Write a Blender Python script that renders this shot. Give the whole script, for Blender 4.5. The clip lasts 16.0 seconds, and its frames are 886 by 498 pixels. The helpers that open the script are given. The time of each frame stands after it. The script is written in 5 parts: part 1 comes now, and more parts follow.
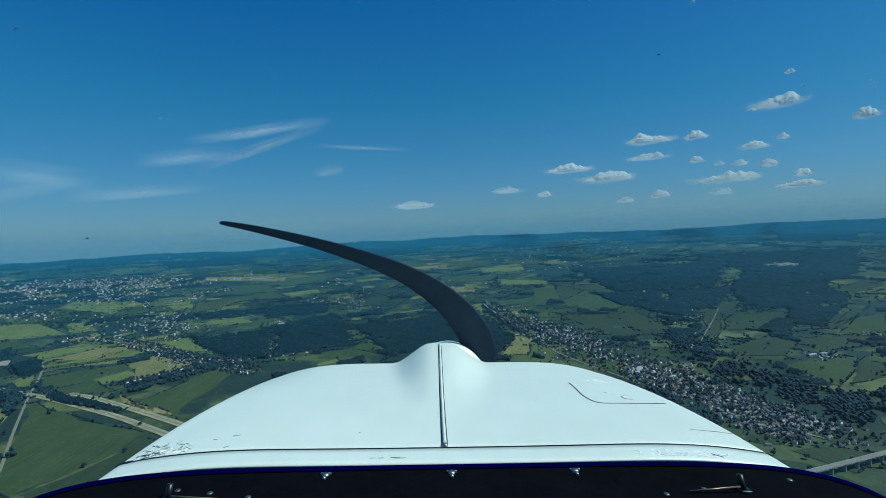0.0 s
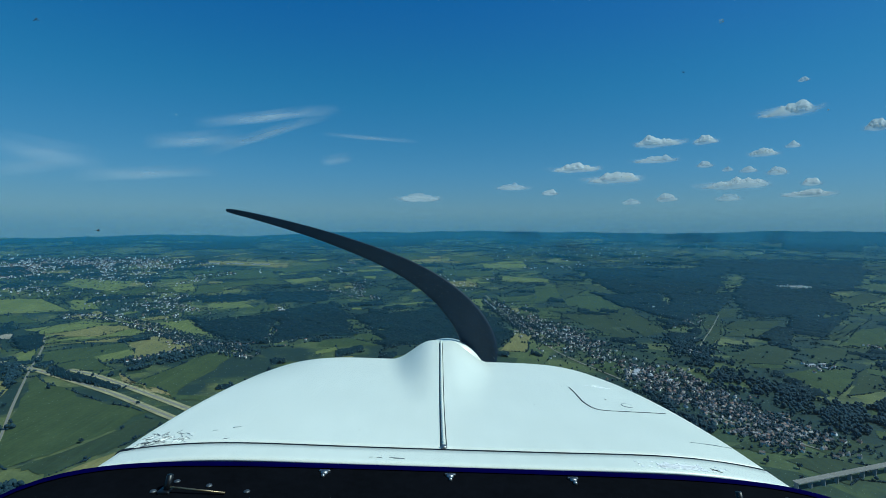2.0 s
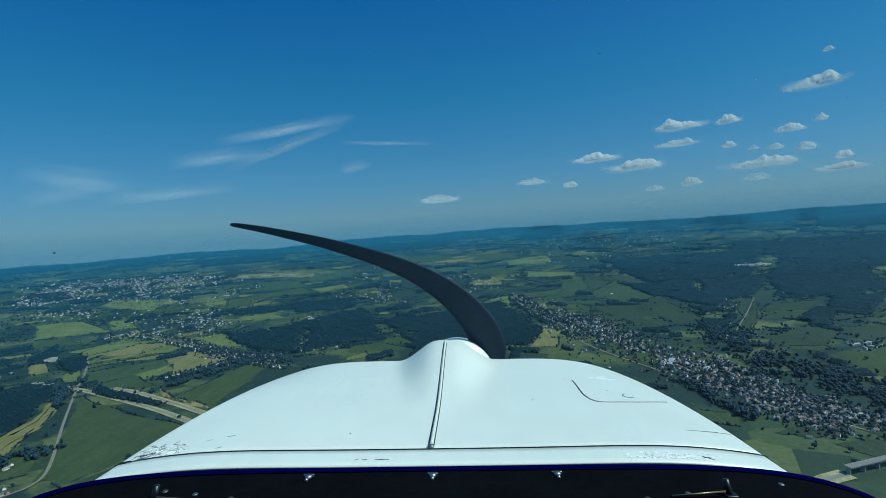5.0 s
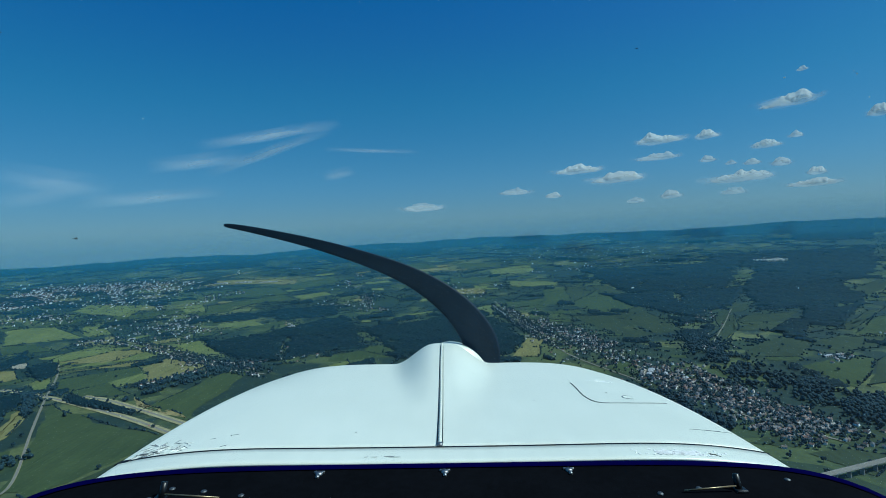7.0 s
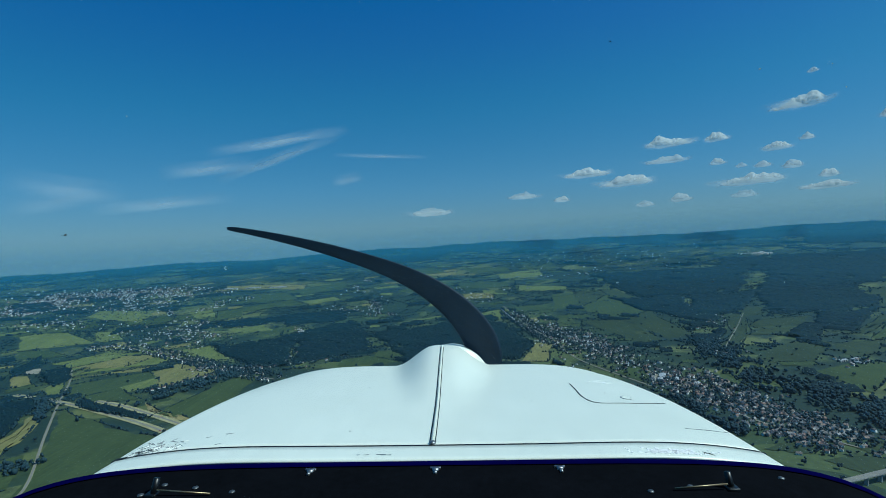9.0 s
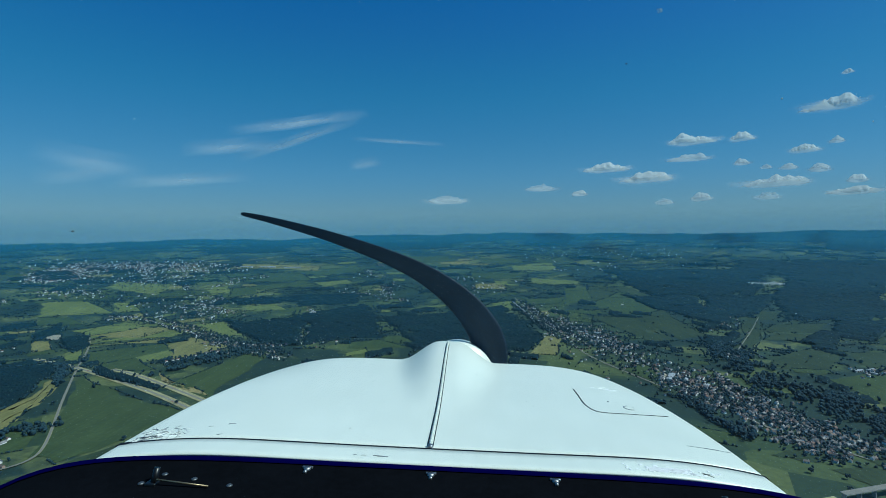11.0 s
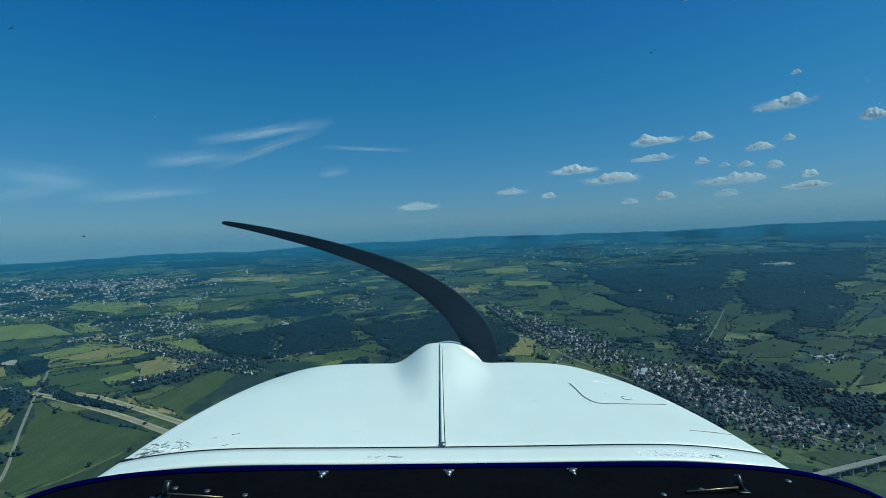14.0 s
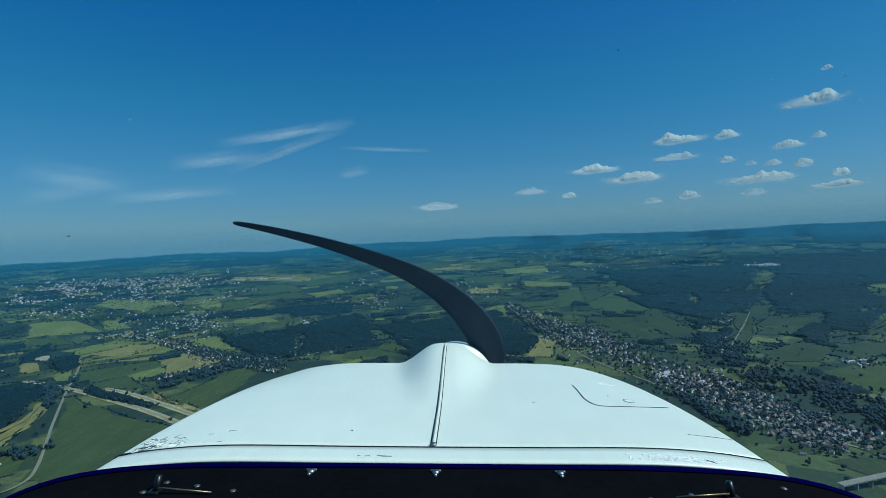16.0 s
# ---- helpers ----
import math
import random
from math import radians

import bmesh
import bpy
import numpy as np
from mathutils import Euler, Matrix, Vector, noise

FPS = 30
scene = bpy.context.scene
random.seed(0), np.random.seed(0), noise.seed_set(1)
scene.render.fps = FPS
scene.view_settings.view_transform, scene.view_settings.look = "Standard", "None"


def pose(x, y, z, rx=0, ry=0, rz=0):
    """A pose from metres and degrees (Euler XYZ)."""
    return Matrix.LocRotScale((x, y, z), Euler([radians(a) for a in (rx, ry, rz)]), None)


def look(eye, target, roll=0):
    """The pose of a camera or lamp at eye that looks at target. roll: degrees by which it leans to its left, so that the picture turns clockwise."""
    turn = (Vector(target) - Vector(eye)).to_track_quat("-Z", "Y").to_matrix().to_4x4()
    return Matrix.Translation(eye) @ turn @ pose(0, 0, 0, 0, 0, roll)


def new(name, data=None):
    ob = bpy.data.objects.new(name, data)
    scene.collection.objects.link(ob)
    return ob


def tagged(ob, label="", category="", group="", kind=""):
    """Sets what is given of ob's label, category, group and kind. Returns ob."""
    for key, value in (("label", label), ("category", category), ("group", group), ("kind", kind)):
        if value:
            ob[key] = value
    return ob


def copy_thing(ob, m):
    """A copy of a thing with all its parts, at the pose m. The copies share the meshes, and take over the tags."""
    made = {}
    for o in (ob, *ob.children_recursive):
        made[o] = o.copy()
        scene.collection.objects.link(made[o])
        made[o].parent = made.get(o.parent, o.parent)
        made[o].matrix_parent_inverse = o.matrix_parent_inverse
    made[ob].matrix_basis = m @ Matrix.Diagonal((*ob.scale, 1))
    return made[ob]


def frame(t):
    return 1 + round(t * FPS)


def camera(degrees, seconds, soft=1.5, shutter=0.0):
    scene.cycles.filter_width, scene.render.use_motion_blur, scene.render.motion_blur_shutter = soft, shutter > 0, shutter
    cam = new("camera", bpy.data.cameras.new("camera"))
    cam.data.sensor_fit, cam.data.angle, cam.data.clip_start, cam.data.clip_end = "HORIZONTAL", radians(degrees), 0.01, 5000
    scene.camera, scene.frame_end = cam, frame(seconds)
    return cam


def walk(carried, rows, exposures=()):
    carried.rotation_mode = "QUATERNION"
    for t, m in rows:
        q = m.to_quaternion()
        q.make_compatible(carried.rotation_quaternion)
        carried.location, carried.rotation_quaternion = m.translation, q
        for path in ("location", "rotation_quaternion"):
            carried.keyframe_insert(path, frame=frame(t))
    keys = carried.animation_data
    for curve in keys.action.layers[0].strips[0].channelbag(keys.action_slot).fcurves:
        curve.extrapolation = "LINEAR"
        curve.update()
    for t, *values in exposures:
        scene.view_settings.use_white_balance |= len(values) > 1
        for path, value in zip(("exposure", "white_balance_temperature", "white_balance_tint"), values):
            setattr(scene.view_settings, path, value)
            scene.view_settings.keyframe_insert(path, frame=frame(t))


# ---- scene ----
# ---- camera, standing behind the windscreen of a light aeroplane ----
def look_angles(x, y, z, pitch, lean, heading):
    """lean: degrees by which the right-hand side dips; heading: degrees to the right of north."""
    return pose(x, y, z, 0, 0, -heading) @ pose(0, 0, 0, 90 + pitch) @ pose(0, 0, 0, 0, 0, -lean)


cam = camera(85, 16.0, soft=0.8)
walk(cam, [
    (0.0, look_angles(-0.030, -0.001, 449.997, -1.60, 2.48, 1.49)),
    (0.5, look_angles(-0.046, 0.001, 450.003, -1.91, 1.99, 2.12)),
    (1.0, look_angles(-0.060, 0.004, 450.010, -2.29, 1.50, 2.62)),
    (1.5, look_angles(-0.058, 0.005, 450.015, -2.55, 0.46, 2.24)),
    (2.0, look_angles(-0.038, 0.003, 450.011, -2.33, -0.08, 1.13)),
    (2.5, look_angles(-0.017, 0.000, 450.007, -2.10, -0.84, -0.11)),
    (3.0, look_angles(0.007, -0.003, 449.995, -1.50, -0.31, -1.10)),
    (3.2, look_angles(0.012, -0.004, 449.992, -1.33, -0.39, -1.33)),
    (5.3, look_angles(0.045, 0.005, 450.014, -2.54, 3.98, -1.61)),
    (5.5, look_angles(0.037, 0.006, 450.018, -2.72, 3.07, -1.53)),
    (6.0, look_angles(0.016, 0.005, 450.018, -2.74, 2.81, -0.59)),
    (6.5, look_angles(0.010, 0.001, 450.007, -2.14, 4.02, 0.05)),
    (7.0, look_angles(-0.004, -0.002, 449.991, -1.32, 2.92, 0.41)),
    (7.5, look_angles(-0.006, -0.002, 449.992, -1.37, 2.54, 0.39)),
    (8.0, look_angles(-0.001, -0.003, 449.990, -1.25, 2.44, 0.09)),
    (8.5, look_angles(0.015, -0.006, 449.977, -0.62, 3.52, -0.34)),
    (11.0, look_angles(0.035, 0.001, 450.006, -2.04, 0.44, -2.22)),
    (11.5, look_angles(0.047, 0.003, 450.009, -2.23, 2.02, -2.30)),
    (12.0, look_angles(0.053, 0.003, 450.004, -1.99, 3.81, -2.05)),
    (12.5, look_angles(0.044, -0.000, 449.999, -1.76, 5.48, -1.13)),
    (13.0, look_angles(0.016, -0.001, 449.997, -1.64, 4.54, -0.06)),
    (13.5, look_angles(-0.007, -0.001, 449.998, -1.66, 3.02, 0.57)),
    (14.0, look_angles(-0.020, -0.002, 449.994, -1.46, 2.40, 1.02)),
    (14.5, look_angles(-0.019, -0.003, 449.988, -1.16, 2.07, 0.84)),
    (15.0, look_angles(-0.012, -0.003, 449.990, -1.27, 1.44, 0.35)),
    (15.5, look_angles(0.010, -0.002, 449.991, -1.32, 1.63, -0.64)),
    (16.0, look_angles(0.027, -0.002, 449.992, -1.35, 2.35, -1.26)),
], exposures=[(0.0, 0.22, 5450, -10), (16.0, 0.22, 5450, -10)])

# ---- sky and sun ----
SUN_HIGH, SUN_ROUND = 52.0, 102.0      # degrees above the horizon, degrees right of north
world = bpy.data.worlds.new("sky")
scene.world = world
world.use_nodes = True
wn = world.node_tree
sky = wn.nodes.new("ShaderNodeTexSky")
sky.sky_type, sky.sun_disc = "NISHITA", False
sky.sun_elevation, sky.sun_rotation = radians(SUN_HIGH), radians(SUN_ROUND)
sky.altitude, sky.air_density, sky.dust_density, sky.ozone_density = 450, 1.0, 0.4, 3.0
clear = wn.nodes.new("ShaderNodeMix")          # the deep blue of clear air after rain
clear.data_type, clear.blend_type = "RGBA", "MULTIPLY"
clear.inputs[0].default_value, clear.inputs[7].default_value = 1.0, (0.565, 0.86, 1.33, 1)
deep = wn.nodes.new("ShaderNodeHueSaturation")
deep.inputs["Saturation"].default_value = 1.145
wn.links.new(sky.outputs[0], clear.inputs[6])
wn.links.new(clear.outputs[2], deep.inputs["Color"])
even = wn.nodes.new("ShaderNodeGamma")
even.inputs["Gamma"].default_value = 0.60
wn.links.new(deep.outputs[0], even.inputs["Color"])
where, rise, air, tone = wn.nodes.new("ShaderNodeTexCoord"), wn.nodes.new("ShaderNodeSeparateXYZ"), wn.nodes.new("ShaderNodeValToRGB"), wn.nodes.new("ShaderNodeMix")
air.color_ramp.interpolation = "EASE"          # teal in the moist air low down, purer blue higher up
for z, tint in ((0.24, (1.0, 1.0, 1.0)), (0.45, (1.15, 0.82, 1.06)), (0.13, (0.99, 1.0, 0.98))):
    air.color_ramp.elements.new(z).color = (*tint, 1)
air.color_ramp.elements[0].position, air.color_ramp.elements[0].color = 0.03, (0.90, 0.90, 0.87, 1)
air.color_ramp.elements[-1].color = (1.03, 0.99, 1.02, 1)
tone.data_type, tone.blend_type = "RGBA", "MULTIPLY"
tone.inputs[0].default_value = 1.0
wn.links.new(where.outputs["Generated"], rise.inputs[0])
wn.links.new(rise.outputs["Z"], air.inputs[0])
wn.links.new(even.outputs[0], tone.inputs[6])
wn.links.new(air.outputs[0], tone.inputs[7])
wn.links.new(tone.outputs[2], wn.nodes["Background"].inputs[0])
wn.nodes["Background"].inputs[1].default_value = 0.104
sun_data = bpy.data.lights.new("sun", "SUN")
sun_data.energy, sun_data.angle, sun_data.color = 3.2, radians(0.5), (1.0, 0.95, 0.86)
sun = new("sun", sun_data)
sun.matrix_world = look((0, 0, 900), (-math.sin(radians(SUN_ROUND)) * 900, -math.cos(radians(SUN_ROUND)) * 900, 900 - 900 * math.tan(radians(SUN_HIGH))))


# ---- materials ----
def material(name, rough=0.8, metal=0.0):
    m = bpy.data.materials.new(name)
    m.use_nodes = True
    b = m.node_tree.nodes["Principled BSDF"]
    b.inputs["Roughness"].default_value, b.inputs["Metallic"].default_value = rough, metal
    return m, m.node_tree, b


def add(nt, kind, **inputs):
    n = nt.nodes.new(kind)
    for key, value in inputs.items():
        n.inputs[key.replace("_", " ")].default_value = value
    return n


def mapped(nt, scale, turn=0.0):
    co, mp = nt.nodes.new("ShaderNodeTexCoord"), nt.nodes.new("ShaderNodeMapping")
    mp.inputs["Scale"].default_value = scale
    mp.inputs["Rotation"].default_value = (0, 0, radians(turn))
    nt.links.new(co.outputs["Object"], mp.inputs["Vector"])
    return mp.outputs["Vector"]


def ramp(nt, fac, stops):
    r = nt.nodes.new("ShaderNodeValToRGB")
    while len(r.color_ramp.elements) < len(stops):
        r.color_ramp.elements.new(0.5)
    for e, (p, c) in zip(r.color_ramp.elements, stops):
        e.position, e.color = p, (*c, 1)
    nt.links.new(fac, r.inputs[0])
    return r.outputs[0]


def mixed(nt, fac, a, b, how="MIX"):
    m = nt.nodes.new("ShaderNodeMix")
    m.data_type, m.blend_type = "RGBA", how
    for socket, value in ((m.inputs[0], fac), (m.inputs[6], a), (m.inputs[7], b)):
        if isinstance(value, (int, float)):
            socket.default_value = value
        elif isinstance(value, tuple):
            socket.default_value = (*value, 1)
        else:
            nt.links.new(value, socket)
    return m.outputs[2]


def bumped(nt, b, height, strength, distance):
    n = add(nt, "ShaderNodeBump", Strength=strength, Distance=distance)
    nt.links.new(height, n.inputs["Height"])
    nt.links.new(n.outputs[0], b.inputs["Normal"])


def noise_at(nt, size, detail=4.0, stretch=(1, 1, 1), turn=0.0):
    n = add(nt, "ShaderNodeTexNoise", Scale=1.0, Detail=detail, Roughness=0.6)
    nt.links.new(mapped(nt, tuple(s / size for s in stretch), turn), n.inputs["Vector"])
    return n.outputs["Fac"]


def grass(name, dark, light, turn, rows=9.0):
    """Pasture or crop: broad uneven growth, fine tufts and faint working lines."""
    m, nt, b = material(name, 0.75)
    col = ramp(nt, noise_at(nt, 90, 5), [(0.3, dark), (0.7, light)])
    lines = noise_at(nt, rows, 2, (1, 0.03, 1), turn)
    col = mixed(nt, 0.5, col, ramp(nt, lines, [(0.35, (0.7, 0.7, 0.7)), (0.65, (1.25, 1.25, 1.2))]), "MULTIPLY")
    col = mixed(nt, 0.5, col, ramp(nt, noise_at(nt, 7, 3), [(0.3, (0.65, 0.7, 0.6)), (0.7, (1.3, 1.25, 1.2))]), "MULTIPLY")
    nt.links.new(col, b.inputs["Base Color"])
    b.inputs["Specular IOR Level"].default_value = 0.2
    return m


GRASS = {
    "pasture": grass("pasture_grass", (0.040, 0.064, 0.026), (0.060, 0.086, 0.034), 20),
    "rough": grass("dull_grass", (0.028, 0.046, 0.024), (0.042, 0.062, 0.031), 75),
    "meadow": grass("meadow_grass", (0.110, 0.140, 0.046), (0.155, 0.182, 0.062), -35),
    "crop": grass("crop_green", (0.043, 0.066, 0.027), (0.061, 0.087, 0.035), 62, 6),
    "hay": grass("hay_grass", (0.155, 0.155, 0.058), (0.215, 0.202, 0.082), 48, 7),
    "straw": grass("straw_stubble", (0.205, 0.180, 0.080), (0.290, 0.245, 0.115), -50, 6),
    "sand": grass("bare_sand", (0.22, 0.21, 0.17), (0.36, 0.33, 0.27), 10),
}


def ground_material():
    """Open country: a patchwork of small closes, rough grass and scrub."""
    m, nt, b = material("country_ground", 0.7)
    v = add(nt, "ShaderNodeTexVoronoi", Scale=1.0, Randomness=0.9)
    nt.links.new(mapped(nt, (1 / 230, 1 / 120, 1 / 400), 12), v.inputs["Vector"])
    split = nt.nodes.new("ShaderNodeSeparateColor")
    nt.links.new(v.outputs["Color"], split.inputs[0])
    cells = ramp(nt, split.outputs[0], [(0.0, (0.030, 0.052, 0.030)), (0.35, (0.044, 0.070, 0.034)), (0.6, (0.080, 0.108, 0.042)),
                                        (0.85, (0.125, 0.146, 0.056)), (1.0, (0.058, 0.086, 0.036))])
    scrub = ramp(nt, noise_at(nt, 260, 6), [(0.44, (0, 0, 0)), (0.54, (1, 1, 1))])
    col = mixed(nt, scrub, cells, (0.022, 0.042, 0.034))
    col = mixed(nt, 0.6, col, ramp(nt, noise_at(nt, 14, 4), [(0.3, (0.6, 0.62, 0.6)), (0.7, (1.35, 1.3, 1.25))]), "MULTIPLY")
    nt.links.new(col, b.inputs["Base Color"])
    b.inputs["Specular IOR Level"].default_value = 0.2
    return m


def foliage(name, dark, light):
    m, nt, b = material(name, 0.8)
    g = nt.nodes.new("ShaderNodeNewGeometry")
    col = ramp(nt, g.outputs["Random Per Island"], [(0.0, dark), (0.6, tuple((a + c) / 2 for a, c in zip(dark, light))), (1.0, light)])
    col = mixed(nt, 0.45, col, ramp(nt, noise_at(nt, 2.2, 4), [(0.3, (0.6, 0.62, 0.6)), (0.7, (1.35, 1.3, 1.25))]), "MULTIPLY")
    col = mixed(nt, 0.6, col, ramp(nt, noise_at(nt, 120, 4), [(0.35, (0.72, 0.76, 0.82)), (0.65, (1.25, 1.2, 1.08))]), "MULTIPLY")
    nt.links.new(col, b.inputs["Base Color"])
    b.inputs["Specular IOR Level"].default_value = 0.2
    bumped(nt, b, noise_at(nt, 1.4, 3), 0.5, 0.5)
    return m


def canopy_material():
    """The tops of a wood: every crown its own green with haze blue mixed in, stands of other trees, leaves as fine
    relief.
    """
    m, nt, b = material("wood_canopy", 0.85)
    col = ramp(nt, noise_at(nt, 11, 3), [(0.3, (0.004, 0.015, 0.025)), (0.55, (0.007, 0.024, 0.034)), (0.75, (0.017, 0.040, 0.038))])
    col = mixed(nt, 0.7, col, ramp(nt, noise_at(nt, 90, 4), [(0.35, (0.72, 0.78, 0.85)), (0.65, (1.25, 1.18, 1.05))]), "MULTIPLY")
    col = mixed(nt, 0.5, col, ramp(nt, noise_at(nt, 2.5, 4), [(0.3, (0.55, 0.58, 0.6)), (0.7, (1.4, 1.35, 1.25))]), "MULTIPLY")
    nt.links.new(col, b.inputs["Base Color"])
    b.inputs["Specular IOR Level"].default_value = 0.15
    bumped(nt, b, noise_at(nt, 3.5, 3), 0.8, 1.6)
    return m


def plain(name, colour, rough=0.7, metal=0.0, size=1.0, spread=0.25, bump=0.0):
    m, nt, b = material(name, rough, metal)
    a, c = tuple(v * (1 - spread) for v in colour), tuple(min(1, v * (1 + spread)) for v in colour)
    big = ramp(nt, noise_at(nt, size * 6, 4), [(0.3, a), (0.7, c)])
    col = mixed(nt, 0.5, big, ramp(nt, noise_at(nt, size, 4), [(0.3, a), (0.7, c)]))
    nt.links.new(col, b.inputs["Base Color"])
    if bump:
        bumped(nt, b, noise_at(nt, size * 0.3, 4), 0.3, bump)
    return m


def by_object(name, stops, rough=0.8, island=False):
    """One paint that differs from house to house."""
    m, nt, b = material(name, rough)
    g = nt.nodes.new("ShaderNodeNewGeometry" if island else "ShaderNodeObjectInfo")
    r = nt.nodes.new("ShaderNodeValToRGB")
    r.color_ramp.interpolation = "CONSTANT"
    while len(r.color_ramp.elements) < len(stops):
        r.color_ramp.elements.new(0.5)
    for i, (e, c) in enumerate(zip(r.color_ramp.elements, stops)):
        e.position, e.color = i / len(stops), (*c, 1)
    nt.links.new(g.outputs["Random Per Island" if island else "Random"], r.inputs[0])
    col = mixed(nt, 0.4, r.outputs[0], ramp(nt, noise_at(nt, 1.5, 4), [(0.3, (0.6, 0.6, 0.6)), (0.7, (1.3, 1.3, 1.3))]), "MULTIPLY")
    nt.links.new(col, b.inputs["Base Color"])
    return m


GROUND = ground_material()
# blue of the distant air is put into the leaf and canopy colours
LEAVES = foliage("broad_leaves", (0.013, 0.034, 0.051), (0.027, 0.057, 0.069))
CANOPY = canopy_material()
BARK = plain("bark", (0.09, 0.07, 0.05), 0.9, size=0.5)
ASPHALT = plain("worn_asphalt", (0.19, 0.185, 0.16), 0.9, size=4, spread=0.2)
VERGE = plain("dry_verge", (0.30, 0.28, 0.14), 0.95, size=7, spread=0.55)
CONCRETE = plain("pale_concrete", (0.30, 0.29, 0.27), 0.85, size=3)
WALLS = [(0.66, 0.65, 0.62), (0.80, 0.80, 0.78), (0.52, 0.48, 0.42), (0.36, 0.26, 0.20), (0.70, 0.67, 0.60), (0.82, 0.82, 0.80)]
ROOFS = [(0.075, 0.07, 0.075), (0.12, 0.085, 0.07), (0.16, 0.095, 0.075), (0.10, 0.10, 0.11), (0.14, 0.115, 0.095), (0.26, 0.25, 0.24)]
WALL_ONE, WALL_MANY = by_object("house_render", WALLS), by_object("far_house_render", WALLS, island=True)
ROOF_ONE, ROOF_MANY = by_object("house_roof", ROOFS, 0.65), by_object("far_house_roof", ROOFS, 0.65, island=True)


def paint_white():
    """Gloss white aircraft paint with faint grime, flecks and fine scratches."""
    m, nt, b = material("white_aircraft_paint", 0.32)
    col = ramp(nt, noise_at(nt, 0.25, 5), [(0.3, (0.785, 0.815, 0.72)), (0.7, (0.85, 0.88, 0.785))])
    specks = add(nt, "ShaderNodeTexVoronoi", Scale=1.0)
    nt.links.new(mapped(nt, (16, 16, 16)), specks.inputs["Vector"])
    fleck = ramp(nt, specks.outputs["Distance"], [(0.018, (0.35, 0.33, 0.30)), (0.035, (1, 1, 1))])
    col = mixed(nt, 0.8, col, fleck, "MULTIPLY")
    col = mixed(nt, 0.25, col, ramp(nt, noise_at(nt, 0.02, 4, (1, 0.12, 1)), [(0.4, (0.86, 0.87, 0.86)), (0.6, (1, 1, 1))]), "MULTIPLY")
    nt.links.new(col, b.inputs["Base Color"])
    rough = nt.nodes.new("ShaderNodeMapRange")
    rough.inputs["To Min"].default_value, rough.inputs["To Max"].default_value = 0.28, 0.46
    nt.links.new(noise_at(nt, 0.06, 4), rough.inputs["Value"])
    nt.links.new(rough.outputs[0], b.inputs["Roughness"])
    bumped(nt, b, noise_at(nt, 0.18, 2), 0.12, 0.01)
    return m


PAINT = paint_white()
BLACK = plain("matt_black_vinyl", (0.0034, 0.0040, 0.0058), 0.95, size=0.01, spread=0.35, bump=0.001)
BLACK.node_tree.nodes["Principled BSDF"].inputs["Specular IOR Level"].default_value = 0.03
BLADE = plain("black_blade_paint", (0.010, 0.022, 0.040), 0.6, size=0.05, spread=0.35)
BLADE.node_tree.nodes["Principled BSDF"].inputs["Specular IOR Level"].default_value = 0.2
NAVY = plain("navy_fringe", (0.0012, 0.0008, 0.042), 0.9, size=0.02)
NAVY.node_tree.nodes["Principled BSDF"].inputs["Specular IOR Level"].default_value = 0.01
GAP = plain("dark_sealant", (0.006, 0.010, 0.018), 0.8, size=0.01)
GAP.node_tree.nodes["Principled BSDF"].inputs["Specular IOR Level"].default_value = 0.1
SCUFF = plain("grey_scuff", (0.16, 0.19, 0.22), 0.8, size=0.01)
POST = plain("glossy_black_plastic", (0.005, 0.006, 0.008), 0.38, size=0.01)
STEEL = plain("screw_steel", (0.30, 0.31, 0.32), 0.42, 0.9, size=0.01)
RIVET = plain("dull_rivet_steel", (0.13, 0.14, 0.15), 0.5, 0.8, size=0.01)
BRASS = plain("brass_rod", (0.32, 0.25, 0.15), 0.4, 0.8, size=0.01)
# near white, so that the glint on chips and flecks is in the colour
CHIP_GLINT = plain("chip_and_glint_white", (0.97, 0.97, 0.96), 0.9, size=0.005, spread=0.03)
GRIME = plain("dried_insect", (0.10, 0.10, 0.09), 0.9, size=0.002)


# ---- mesh helpers ----
def mesh_of(name, verts, faces, mat, smooth=False):
    me = bpy.data.meshes.new(name)
    me.from_pydata([tuple(v) for v in verts], [], [tuple(f) for f in faces])
    me.materials.append(mat)
    if smooth:
        me.polygons.foreach_set("use_smooth", [True] * len(me.polygons))
    me.update()
    return me


def tris_of(name, verts, tris, mats, index=None):
    """A large triangle mesh from arrays."""
    me = bpy.data.meshes.new(name)
    n = len(tris)
    me.vertices.add(len(verts))
    me.vertices.foreach_set("co", np.asarray(verts, np.float32).ravel())
    me.loops.add(n * 3)
    me.loops.foreach_set("vertex_index", np.asarray(tris, np.int32).ravel())
    me.polygons.add(n)
    me.polygons.foreach_set("loop_start", np.arange(0, n * 3, 3, dtype=np.int32))
    for m in mats:
        me.materials.append(m)
    if index is not None:
        me.polygons.foreach_set("material_index", np.asarray(index, np.int32))
    me.update(calc_edges=True)
    me.validate()
    return me


def part(name, me, parent, label=""):
    ob = new(name, me)
    ob.parent = parent
    return tagged(ob, label)


def bm_mesh(name, bm, mat, smooth=False):
    me = bpy.data.meshes.new(name)
    bmesh.ops.recalc_face_normals(bm, faces=bm.faces)
    bm.to_mesh(me)
    bm.free()
    me.materials.append(mat)
    if smooth:
        me.polygons.foreach_set("use_smooth", [True] * len(me.polygons))
    return me


